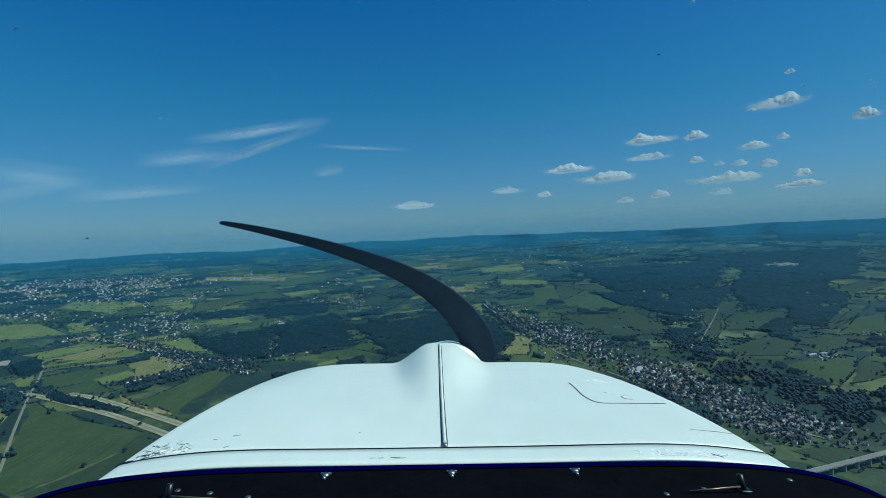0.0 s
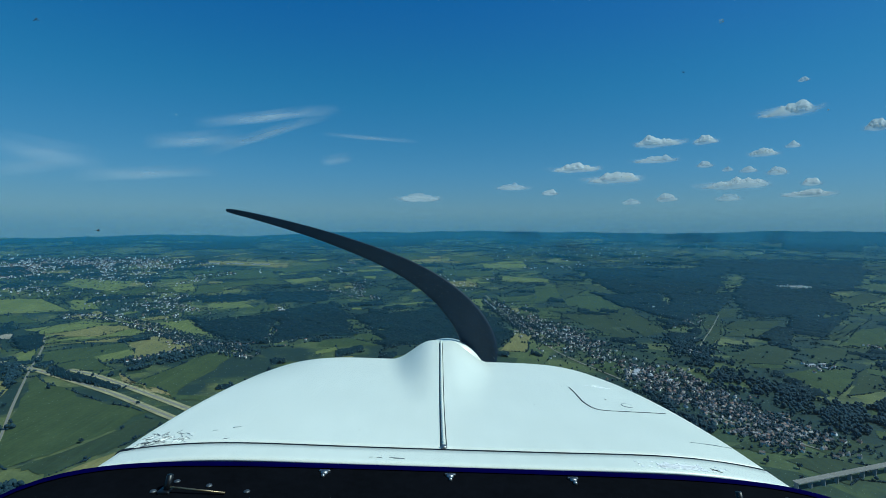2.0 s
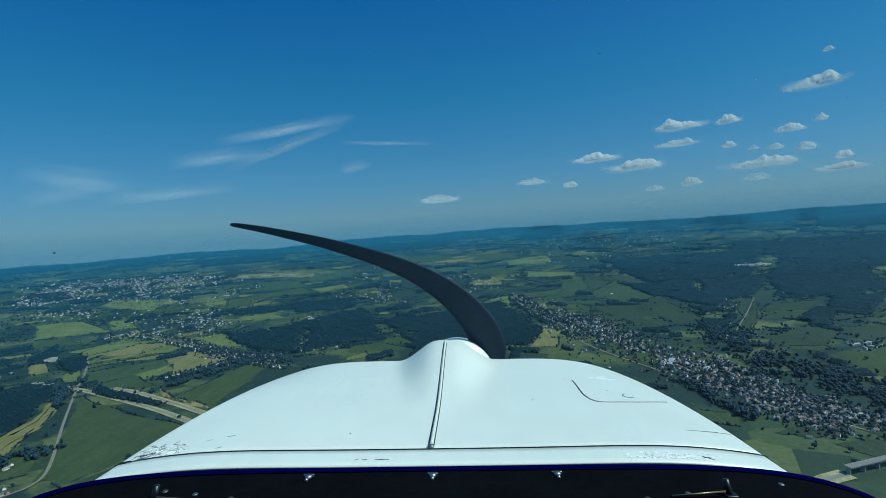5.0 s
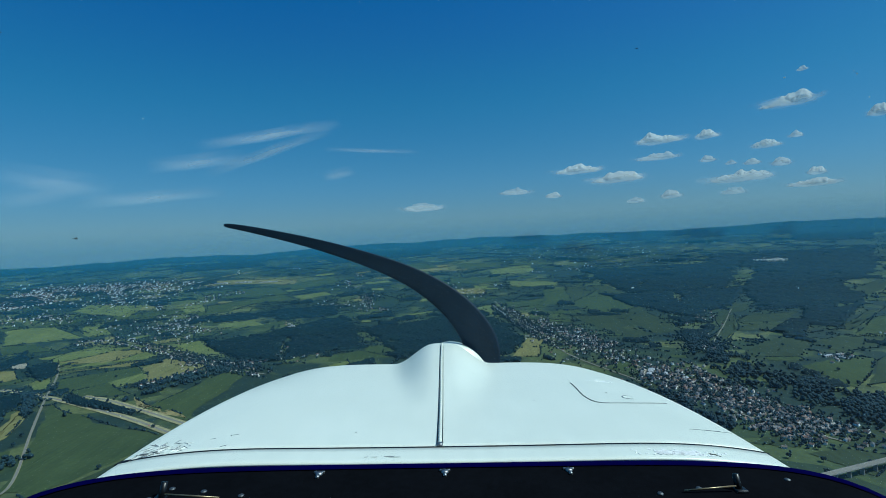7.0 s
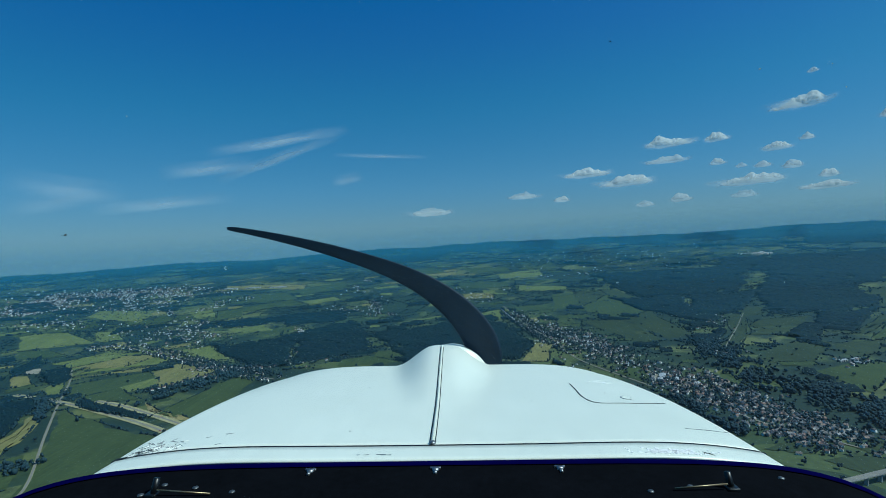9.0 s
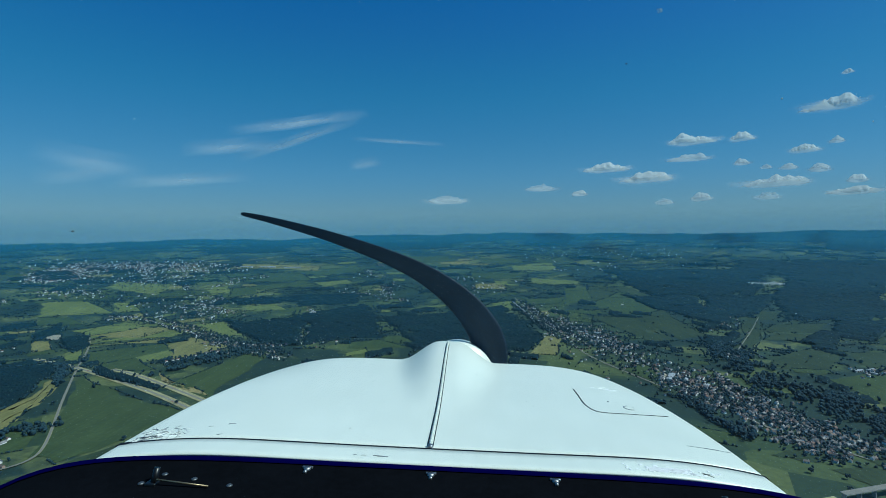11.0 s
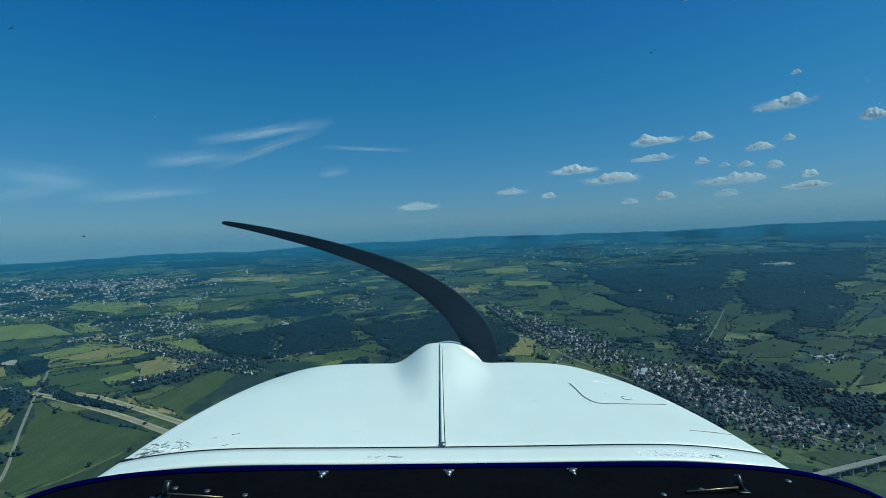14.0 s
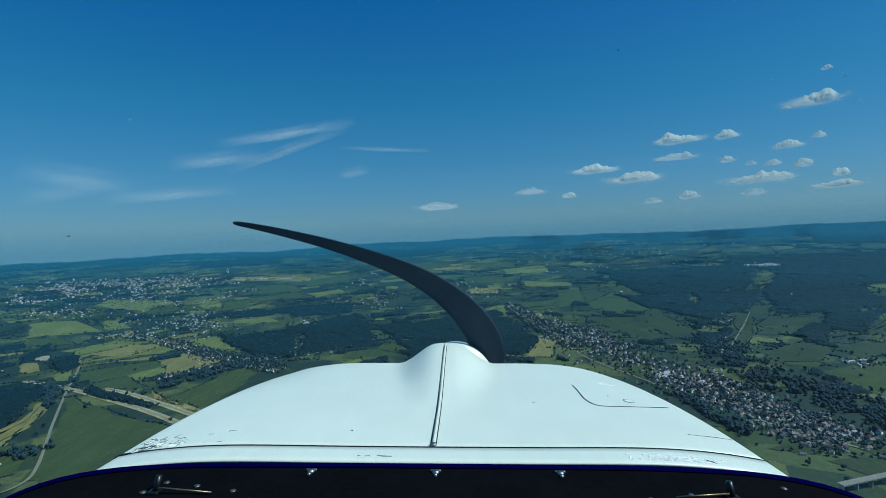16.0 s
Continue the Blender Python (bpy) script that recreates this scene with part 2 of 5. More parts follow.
def box(bm, x0, x1, y0, y1, z0, z1, bevel=0.0):
    made = bmesh.ops.create_cube(bm, size=1.0, matrix=Matrix.LocRotScale(((x0 + x1) / 2, (y0 + y1) / 2, (z0 + z1) / 2), None, (x1 - x0, y1 - y0, z1 - z0)))
    if bevel:
        edges = list({e for v in made["verts"] for e in v.link_edges})
        bmesh.ops.bevel(bm, geom=edges, offset=bevel, segments=2, affect="EDGES", profile=0.5)


def rod(bm, a, b, r, n=10, r2=None):
    a, b = Vector(a), Vector(b)
    m = Matrix.Translation((a + b) / 2) @ (b - a).to_track_quat("Z", "Y").to_matrix().to_4x4()
    bmesh.ops.create_cone(bm, cap_ends=True, segments=n, radius1=r, radius2=r if r2 is None else r2, depth=(b - a).length, matrix=m)


# ---- the land ----
FLAT, RIM, RISE = 2400.0, 4850.0, 412.0      # level country, then hills that climb towards the skyline


def land(x, y):
    r = np.hypot(x, y)
    s = np.clip((r - FLAT) / (RIM - FLAT), 0, 1.1)
    return RISE * s ** 1.25 + 5 * np.sin(x / 310 + 1) * np.sin(y / 420)


def skyline(x, y):
    """Low ridges along the far rim."""
    r, a = np.hypot(x, y), np.arctan2(x, y)
    k = np.clip((r - 4300) / 500, 0, 1) ** 2
    return k * (7 * np.sin(a * 9 + 1) + 5 * np.sin(a * 23) + 3 * np.sin(a * 61 + 2) + 14 * np.clip(a - 0.35, 0, 0.4) / 0.4 - 50 * np.clip(-a - 0.1, 0, 0.6) / 0.6)


def build_ground():
    radii = np.concatenate([np.linspace(0, 700, 10), np.linspace(760, 4900, 76)])
    around = np.linspace(0, 2 * math.pi, 241)[:-1]
    r, a = np.meshgrid(radii[1:], around, indexing="ij")
    x, y = (r * np.sin(a)).ravel(), (r * np.cos(a)).ravel()
    verts = np.vstack([[0, 0, float(land(0.0, 0.0))], np.stack([x, y, land(x, y) + skyline(x, y)], 1)])
    n, tris = len(around), []
    for j in range(n):
        k = (j + 1) % n
        tris.append((0, 1 + k, 1 + j))
        for i in range(len(radii) - 2):
            p, q = 1 + i * n, 1 + (i + 1) * n
            tris += [(p + j, p + k, q + k), (p + j, q + k, q + j)]
    me = tris_of("ground", verts, tris, [GROUND])
    me.polygons.foreach_set("use_smooth", [True] * len(me.polygons))
    tagged(new("ground", me), "rolling green country of grass and scrub", "ground", kind="structure")


build_ground()


def bend(p):
    """The land's plots follow old, crooked bounds."""
    x, y = p[..., 0], p[..., 1]
    return np.stack([x + 11 * np.sin(y / 97 + x / 210) + 5 * np.sin(y / 41 + 2), y + 11 * np.sin(x / 113 + 1) + 5 * np.sin(x / 47 - y / 160)], -1)


def quad_points(a, b, c, d, u, v):
    a, b, c, d = (np.array(p, float) for p in (a, b, c, d))
    u, v = np.asarray(u)[..., None], np.asarray(v)[..., None]
    return bend((a * (1 - u) + b * u) * (1 - v) + (d * (1 - u) + c * u) * v)


LABELS = {"rough": "dull green pasture between hedges", "pasture": "green grazed pasture between hedges", "meadow": "light green meadow between hedges", "crop": "dark green field of young crop",
          "hay": "olive yellow hay field", "straw": "pale straw-coloured stubble field", "sand": "pale strip of bare sandy ground"}
level = [0]
plots, open_plots = [], []


def sheet(name, pts, mat, lift):
    """pts: rows of plan points, laid over the land."""
    nu, nv = pts.shape[:2]
    p = pts.reshape(-1, 2)
    verts = np.column_stack([p, land(p[:, 0], p[:, 1]) + skyline(p[:, 0], p[:, 1]) + lift])
    faces = [(i * nv + j, (i + 1) * nv + j, (i + 1) * nv + j + 1, i * nv + j + 1) for i in range(nu - 1) for j in range(nv - 1)]
    me = mesh_of(name, verts, faces, mat, True)
    if me.polygons[0].normal.z < 0:
        me.flip_normals()
    return new(name, me)


def field(kind, a, b, c, d):
    plots.append((*np.mean([a, b, c, d], axis=0), math.dist(a, c) * 0.8))
    level[0] = (level[0] + 1) % 12
    open_plots.append((a, b, c, d))
    u, v = np.meshgrid(np.linspace(0, 1, 9), np.linspace(0, 1, 9), indexing="ij")
    pts = quad_points(a, b, c, d, u, v)
    rng = np.random.default_rng(int(abs(a[0]) + abs(b[1])))
    size = np.linalg.norm(np.array(a, float) - np.array(c, float))
    wob = rng.normal(0, size * 0.012, (9, 9, 2))
    ob = sheet("field", pts + wob, GRASS[kind], 0.7 + level[0] * 0.06)
    tagged(ob, LABELS[kind], "field", kind="structure")
    for p, q in ((a, b), (b, c), (c, d)):
        if rng.uniform() < 0.7:
            hedge(p, q, 2.4)


def blob(far):
    bm = bmesh.new()
    if far:
        bmesh.ops.create_uvsphere(bm, u_segments=4, v_segments=2, radius=1.0)
    else:
        bmesh.ops.create_icosphere(bm, subdivisions=1, radius=1.0)
    bmesh.ops.triangulate(bm, faces=bm.faces)
    v = np.array([p.co[:] for p in bm.verts])
    bm.verts.index_update()
    t = np.array([[p.index for p in f.verts] for f in bm.faces])
    bm.free()
    return v, t


BLOB, FAR_BLOB = blob(False), blob(True)


def crowns(x, y, z, radius, tall, rng):
    """Lumpy tree crowns as arrays, one closed clump each; plainer ones a long way off."""
    away, verts, tris, off = np.hypot(x, y) > 2300, [], [], 0
    for (v, t), own in ((BLOB, ~away), (FAR_BLOB, away)):
        n = int(own.sum())
        p = v[None] * (1 + rng.normal(0, 0.15, (n, len(v))))[..., None]
        turn = rng.uniform(0, 6.283, n)
        c, s = np.cos(turn)[:, None], np.sin(turn)[:, None]
        px, py = p[..., 0] * c - p[..., 1] * s, p[..., 0] * s + p[..., 1] * c
        r = radius[own][:, None]
        verts.append(np.stack([px * r + x[own][:, None], py * r + y[own][:, None], p[..., 2] * tall[own][:, None] + z[own][:, None]], -1).reshape(-1, 3))
        tris.append((t[None] + (np.arange(n) * len(v))[:, None, None]).reshape(-1, 3) + off)
        off += n * len(v)
    return np.concatenate(verts), np.concatenate(tris)


def stuff(name, pieces, mats, label, category, index=None):
    off, vs, ts = 0, [], []
    for v, t in pieces:
        vs.append(v)
        ts.append(t + off)
        off += len(v)
    me = tris_of(name, np.concatenate(vs), np.concatenate(ts), mats, index)
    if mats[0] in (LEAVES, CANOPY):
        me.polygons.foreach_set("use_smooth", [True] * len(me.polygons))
    ob = new(name, me)
    return tagged(ob, label, category, kind="stuff")


def grow(x, y, rng, size):
    r = size * rng.uniform(0.75, 1.25, len(x))
    tall = r * rng.uniform(0.85, 1.1, len(x))
    z = land(x, y) + skyline(x, y) + tall * rng.uniform(0.75, 1.0, len(x))
    return crowns(x, y, z, r, tall, rng)


hedge_pieces = []


def wood(a, b, c, d, gaps=0.0):
    """A closed canopy: crown beside crown, with a ragged edge that comes down to the ground and gaps where trees have fallen."""
    plots.append((*np.mean([a, b, c, d], axis=0), math.dist(a, c) * 0.8))
    rng = np.random.default_rng(int(abs(a[0]) * 3 + abs(c[1])))
    dist = np.hypot(*np.mean([a, b, c, d], axis=0))
    cell = 3.6 if dist < 1650 else 4.6 if dist < 2500 else 6.5 if dist < 3400 else 9.0
    nu = int(np.clip((math.dist(a, b) + math.dist(d, c)) / 2 / cell, 5, 220))
    nv = int(np.clip((math.dist(a, d) + math.dist(b, c)) / 2 / cell, 5, 220))
    u, v = np.meshgrid(np.linspace(0, 1, nu), np.linspace(0, 1, nv), indexing="ij")
    jit = rng.uniform(-0.38, 0.38, (nu, nv, 2))
    p = quad_points(a, b, c, d, u + jit[..., 0] / nu, v + jit[..., 1] / nv)
    x, y = p[..., 0], p[..., 1]
    inner = np.minimum(np.minimum(u, 1 - u), np.minimum(v, 1 - v))
    wave = np.sin(x / 31 + a[0]) * np.sin(y / 27 + c[0]) + 0.6 * np.sin(x / 13 + 2) * np.sin(y / 15)
    ragged = 0.055 + min(0.11, 14.0 / min(nu, nv) / cell) * wave + rng.normal(0, 0.010, (nu, nv))
    glade = np.sin(x / 83 + c[1]) * np.sin(y / 71 + a[1]) + 0.5 * wave
    inside = (inner > ragged) & (rng.uniform(0, 1, (nu, nv)) > 0.012) & (glade < 1.15 - gaps)
    tall = 9.5 + 2.2 * np.sin(x / 47 + 1) * np.sin(y / 39) + 1.4 * np.sin(x / 17) * np.sin(y / 21 + 2) + rng.uniform(-1, 1, (nu, nv)) * (1.9 + cell * 0.12)
    tall *= np.clip((inner - ragged) * min(nu, nv) * cell / 9 + 0.45 + rng.normal(0, 0.12, (nu, nv)), 0.35, 1.0)     # the edge comes down in low trees
    verts = np.column_stack([x.ravel(), y.ravel(), (land(x, y) + skyline(x, y) + np.where(inside, tall, 0.0)).ravel()])
    i, j = np.meshgrid(np.arange(nu - 1), np.arange(nv - 1), indexing="ij")
    k = (i * nv + j).ravel()
    flat = inside.ravel()
    keep = flat[k] | flat[k + 1] | flat[k + nv] | flat[k + nv + 1]
    k = k[keep]
    tris = np.concatenate([np.stack([k, k + nv, k + nv + 1], 1), np.stack([k, k + nv + 1, k + 1], 1)])
    area = (verts[tris[0, 1]] - verts[tris[0, 0]])[:2], (verts[tris[0, 2]] - verts[tris[0, 0]])[:2]
    if area[0][0] * area[1][1] - area[0][1] * area[1][0] < 0:
        tris = tris[:, ::-1]
    # outliers along the edge
    n = int((math.dist(a, b) + math.dist(b, c) + math.dist(c, d) + math.dist(d, a)) / (26 if dist < 2500 else 60))
    at, off = rng.uniform(0, 1, n), np.abs(rng.normal(0, 0.03, n))
    side = rng.integers(0, 4, n)
    q = quad_points(a, b, c, d, np.where(side == 0, off, np.where(side == 1, 1 - off, at)), np.where(side == 2, off, np.where(side == 3, 1 - off, at)))
    hedge_pieces.append(clump(q[:, 0], q[:, 1], rng, 4.4))
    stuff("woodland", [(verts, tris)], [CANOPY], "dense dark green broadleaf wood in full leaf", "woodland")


def clump(x, y, rng, size):
    """Trees as arrays, each of four uneven clumps of leaves."""
    n = len(x)
    size = np.repeat(size * rng.uniform(0.6, 1.3, n), 4)
    a, out = rng.uniform(0, 6.283, 4 * n), rng.uniform(0.1, 0.75, 4 * n)
    px, py = np.repeat(x, 4) + np.cos(a) * out * size, np.repeat(y, 4) + np.sin(a) * out * size
    pz = land(px, py) + skyline(px, py) + size * rng.uniform(0.5, 1.9, 4 * n)
    r = size * rng.uniform(0.45, 0.85, 4 * n)
    return crowns(px, py, pz, r, r * rng.uniform(0.8, 1.3, 4 * n), rng)


def belt(a, b, c, d):
    """A loose belt of tall trees and thickets with open grass between."""
    plots.append((*np.mean([a, b, c, d], axis=0), math.dist(a, c) * 0.8))
    rng = np.random.default_rng(int(abs(b[0]) * 5 + abs(d[1])))
    n = int((math.dist(a, b) + math.dist(c, d)) * (math.dist(b, c) + math.dist(d, a)) / 4 / 62)
    x, y = quad_points(a, b, c, d, 0.5 + rng.normal(0, 0.30, n), rng.uniform(-0.02, 1.02, n)).T
    some = np.sin(x / 23 + a[0]) * np.sin(y / 29 + c[0]) + 0.6 * np.sin(x / 11) * np.sin(y / 13) + rng.normal(0, 0.25, n) > -0.25
    hedge_pieces.append(clump(x[some], y[some], rng, 5.2))


def hedge(a, b, size=3.4):
    """A low unbroken hedge with a few gaps and grown-out trees."""
    rng = np.random.default_rng(int(abs(a[0]) + abs(b[1]) * 7))
    length = math.dist(a, b)
    n = max(4, int(length / 3.0))
    t = np.sort(rng.uniform(0, 1, n))
    t = t[np.sin(t * length / 37 + a[0]) > -0.8]
    x = a[0] + (b[0] - a[0]) * t + rng.normal(0, 0.8, len(t))
    y = a[1] + (b[1] - a[1]) * t + rng.normal(0, 0.8, len(t))
    x, y = bend(np.stack([x, y], -1)).T
    hedge_pieces.append(grow(x, y, rng, 1.1 + size * 0.28))
    grown = rng.uniform(0, 1, len(t)) < 0.03 + size * 0.025
    if grown.any():
        hedge_pieces.append(clump(x[grown], y[grown], rng, 1.4 + size * 0.75))


def road(width, *pts, lift=0.0):
    """A road along plan points, with its dry verge."""
    p = np.array(pts, float)
    t = np.linspace(0, len(p) - 1, (len(p) - 1) * 10 + 1)
    i = np.clip(t.astype(int), 0, len(p) - 2)
    f = (t - i)[:, None]
    prev, nxt = p[np.maximum(i - 1, 0)], p[np.minimum(i + 2, len(p) - 1)]
    c = 0.5 * (2 * p[i] + (p[i + 1] - prev) * f + (2 * prev - 5 * p[i] + 4 * p[i + 1] - nxt) * f ** 2 + (3 * p[i] - prev - 3 * p[i + 1] + nxt) * f ** 3)
    d = np.gradient(c, axis=0)
    side = np.stack([-d[:, 1], d[:, 0]], 1) / np.linalg.norm(d, axis=1)[:, None]
    bank = width * (1.7 if width > 6 else 0.62)
    verge = np.stack([c - side * bank, c + side * bank], 1)
    tagged(sheet("verge", verge, VERGE, 1.6 + lift), "dry straw-coloured verge along a road", "verge", kind="structure")
    strip = np.stack([c - side * width / 2, c, c + side * width / 2], 1)
    tagged(sheet("road", strip, ASPHALT, 1.75 + lift), "pale worn asphalt country road", "road", kind="structure")


homes = []


def village(count, a, b, c, d, big=1.0):
    """Houses in loose rows, with garden trees between them."""
    rng = np.random.default_rng(count * 13 + int(abs(a[0])))
    along = math.atan2(b[1] - a[1], b[0] - a[0])
    lanes = max(3, int(math.sqrt(count) * 0.8))
    u = 0.5 + rng.normal(0, 0.30, count)
    v = (np.round((0.5 + rng.normal(0, 0.30, count)) * lanes) + rng.choice([-0.22, 0.22], count) + rng.normal(0, 0.07, count)) / lanes
    p = quad_points(a, b, c, d, u, v)
    for x, y in p:
        homes.append((x, y, along + rng.choice([0, math.pi / 2]) + rng.normal(0, 0.25), big * rng.uniform(0.75, 1.2), int(rng.integers(0, 3))))
    n = int(count * 2.8)
    q = quad_points(a, b, c, d, 0.5 + rng.normal(0, 0.36, n), 0.5 + rng.normal(0, 0.36, n))
    hedge_pieces.append(clump(q[:, 0], q[:, 1], rng, 3.1))


def street(count, a, b):
    rng = np.random.default_rng(count * 17 + int(abs(b[0])))
    along = math.atan2(b[1] - a[1], b[0] - a[0])
    nx, ny = -math.sin(along), math.cos(along)
    for k in range(count):
        t, side = (k + rng.uniform(0.1, 0.9)) / count, rng.choice([-1, 1]) * rng.uniform(16, 30)
        homes.append((a[0] + (b[0] - a[0]) * t + nx * side, a[1] + (b[1] - a[1]) * t + ny * side, along + rng.normal(0, 0.12), rng.uniform(0.8, 1.2), int(rng.integers(0, 3))))
    n = count * 5
    t, side = rng.uniform(0, 1, n), rng.choice([-1, 1], n) * rng.uniform(8, 52, n)
    hedge_pieces.append(clump(a[0] + (b[0] - a[0]) * t + nx * side, a[1] + (b[1] - a[1]) * t + ny * side, rng, 4.2))


# fields beside the motorway and the valley
field("crop", (-1431, 1776), (-1223, 1913), (-1075, 1747), (-1256, 1581))
field("crop", (-1256, 1581), (-1164, 1692), (-1008, 1556), (-1124, 1539))
field("meadow", (-1182, 1694), (-1138, 1809), (-1047, 1714), (-1100, 1643))
field("hay", (-1185, 1873), (-1174, 2030), (-904, 1908), (-1020, 1682))
field("meadow", (-1537, 1932), (-1366, 2103), (-1159, 2175), (-1298, 2032))
field("hay", (-1510, 1892), (-1425, 1914), (-1286, 2013), (-1256, 1936))
field("meadow", (-1677, 2049), (-1667, 2146), (-1404, 2245), (-1574, 1986))
field("meadow", (-2171, 2378), (-1982, 2470), (-1746, 2358), (-2002, 2188))
field("pasture", (-1990, 2174), (-1879, 2223), (-1741, 2177), (-1907, 2081))
field("hay", (-1714, 2260), (-1619, 2373), (-1520, 2312), (-1645, 2218))
field("meadow", (-1842, 2492), (-1735, 2527), (-1628, 2408), (-1721, 2362))
field("meadow", (-1271, 2241), (-1148, 2321), (-900, 2078), (-1044, 2045))
field("crop", (-864, 1364), (-810, 1762), (-717, 1792), (-691, 1262))
field("crop", (-1213, 1478), (-718, 1176), (-789, 901), (-877, 949))
field("rough", (-783, 908), (-694, 1146), (-634, 1115), (-697, 879))
field("hay", (-690, 852), (-614, 1088), (-482, 1015), (-567, 640))
field("meadow", (-1506, 1759), (-1540, 1885), (-1351, 1649), (-1383, 1623))
field("sand", (-1770, 1992), (-1723, 2010), (-1679, 1952), (-1715, 1937))
field("hay", (-1752, 1908), (-1690, 1925), (-1595, 1827), (-1646, 1789))
field("hay", (-1289, 1442), (-1226, 1402), (-1047, 1048), (-1104, 1017))
field("pasture", (-1084, 1106), (-1040, 1150), (-923, 981), (-972, 949))
field("pasture", (-861, 838), (-768, 859), (-721, 784), (-800, 766))
field("meadow", (-706, 739), (-685, 776), (-628, 692), (-652, 670))
field("pasture", (-634, 616), (-559, 640), (-536, 574), (-564, 564))
field("straw", (-969, 1506), (-764, 1355), (-683, 1261), (-867, 1401))
field("meadow", (-1214, 2573), (-1045, 2681), (-952, 2578), (-1144, 2516))
field("pasture", (-2085, 2743), (-1958, 2837), (-1875, 2736), (-2000, 2670))
field("pasture", (-1698, 2785), (-1455, 2883), (-1412, 2794), (-1620, 2706))
field("hay", (-1689, 3404), (-1155, 3532), (-1091, 3588), (-1635, 3372))
field("pasture", (-1334, 2990), (-1057, 3214), (-959, 3134), (-1237, 2923))
field("meadow", (-724, 2335), (-538, 2356), (-370, 2169), (-578, 2190))
field("pasture", (-355, 2075), (-161, 2102), (-116, 1925), (-314, 1963))
field("pasture", (704, 2696), (961, 2941), (1054, 2581), (872, 2420))
field("rough", (872, 2420), (1051, 2559), (1016, 2054), (889, 1988))
field("rough", (660, 2482), (864, 2400), (869, 1969), (767, 1948))
field("rough", (621, 2972), (955, 3027), (961, 2941), (689, 2701))
field("rough", (989, 1799), (1290, 2253), (1372, 2221), (1092, 1836))
field("rough", (1304, 2268), (1441, 2413), (1529, 2373), (1437, 2265))
field("rough", (1286, 2116), (1418, 2203), (1628, 2170), (1494, 2075))
field("rough", (1201, 1987), (1307, 2070), (1474, 2046), (1387, 1944))
field("rough", (1003, 1640), (1256, 1822), (1401, 1791), (1082, 1495))
field("rough", (1391, 1773), (1641, 1774), (1489, 1611), (1307, 1583))
field("pasture", (1078, 1470), (1240, 1536), (1352, 1502), (1083, 1269))
field("rough", (1328, 1472), (1490, 1549), (1279, 1330), (1118, 1283))
field("rough", (1993, 2388), (2261, 2438), (2241, 2322), (1977, 2304))
field("pasture", (1914, 3678), (2256, 3423), (2166, 3397), (1904, 3587))
field("pasture", (1572, 1832), (1805, 2009), (1940, 2013), (1703, 1768))
field("rough", (1623, 1949), (1832, 2080), (1956, 2111), (1586, 1878))
field("rough", (2105, 2911), (2275, 2885), (2250, 2803), (2085, 2860))
field("rough", (602, 966), (729, 1013), (770, 988), (681, 931))
field("rough", (771, 974), (868, 1006), (930, 970), (793, 920))
field("rough", (694, 906), (773, 922), (841, 879), (741, 815))
field("rough", (576, 1472), (608, 1425), (613, 1328), (568, 1335))
field("pasture", (522, 1579), (603, 1637), (634, 1526), (569, 1455))
field("meadow", (-2069, 2717), (-2096, 2843), (-1787, 2899), (-1742, 2683))
field("pasture", (-1731, 2666), (-1683, 2823), (-1578, 2794), (-1594, 2669))
field("meadow", (-1570, 2890), (-1443, 2942), (-1382, 2812), (-1465, 2745))
field("meadow", (-1735, 2071), (-1586, 2223), (-1472, 2166), (-1622, 2022))
field("hay", (-1622, 2022), (-1472, 2166), (-1310, 2179), (-1414, 1998))
field("sand", (614, 1526), (695, 1482), (680, 1440), (623, 1450))
# fields further off
field("meadow", (348, 3707), (701, 3731), (681, 3526), (371, 3529))
field("pasture", (-2, 3479), (405, 3472), (423, 3311), (35, 3305))
field("meadow", (465, 3330), (786, 3204), (761, 3109), (462, 3182))
field("hay", (69, 3170), (257, 3189), (273, 3060), (87, 3058))
field("pasture", (325, 2844), (595, 2850), (552, 2729), (342, 2721))
field("meadow", (184, 2753), (287, 2804), (297, 2617), (187, 2594))
field("pasture", (-1129, 3445), (-816, 3672), (-747, 3539), (-1011, 3314))
field("hay", (-178, 3828), (46, 3828), (53, 3737), (-166, 3756))
field("pasture", (635, 3035), (785, 3059), (734, 2809), (584, 2730))
field("pasture", (96, 3967), (462, 3917), (486, 3761), (157, 3805))
field("meadow", (-974, 3188), (-770, 3271), (-714, 3186), (-915, 3108))
field("pasture", (-1536, 2783), (-1402, 2912), (-1364, 2775), (-1471, 2734))
field("pasture", (-1821, 2680), (-1609, 2798), (-1591, 2711), (-1755, 2625))
field("pasture", (-1472, 2852), (-1285, 2994), (-1219, 2835), (-1370, 2710))
field("pasture", (-201, 1876), (-356, 2012), (-434, 1938), (-434, 1836))
field("pasture", (-582, 4021), (-112, 4045), (-64, 3836), (-508, 3795))
field("rough", (768, 3065), (1046, 3034), (1090, 2790), (766, 2803))
field("hay", (370, 2100), (429, 2055), (329, 1765), (240, 1787))
field("rough", (2214, 2973), (2440, 2908), (2383, 2818), (2159, 2882))
field("pasture", (-1608, 3231), (-1133, 3392), (-1005, 3228), (-1452, 3054))
field("hay", (-1621, 3513), (-1077, 3614), (-1042, 3489), (-1575, 3409))
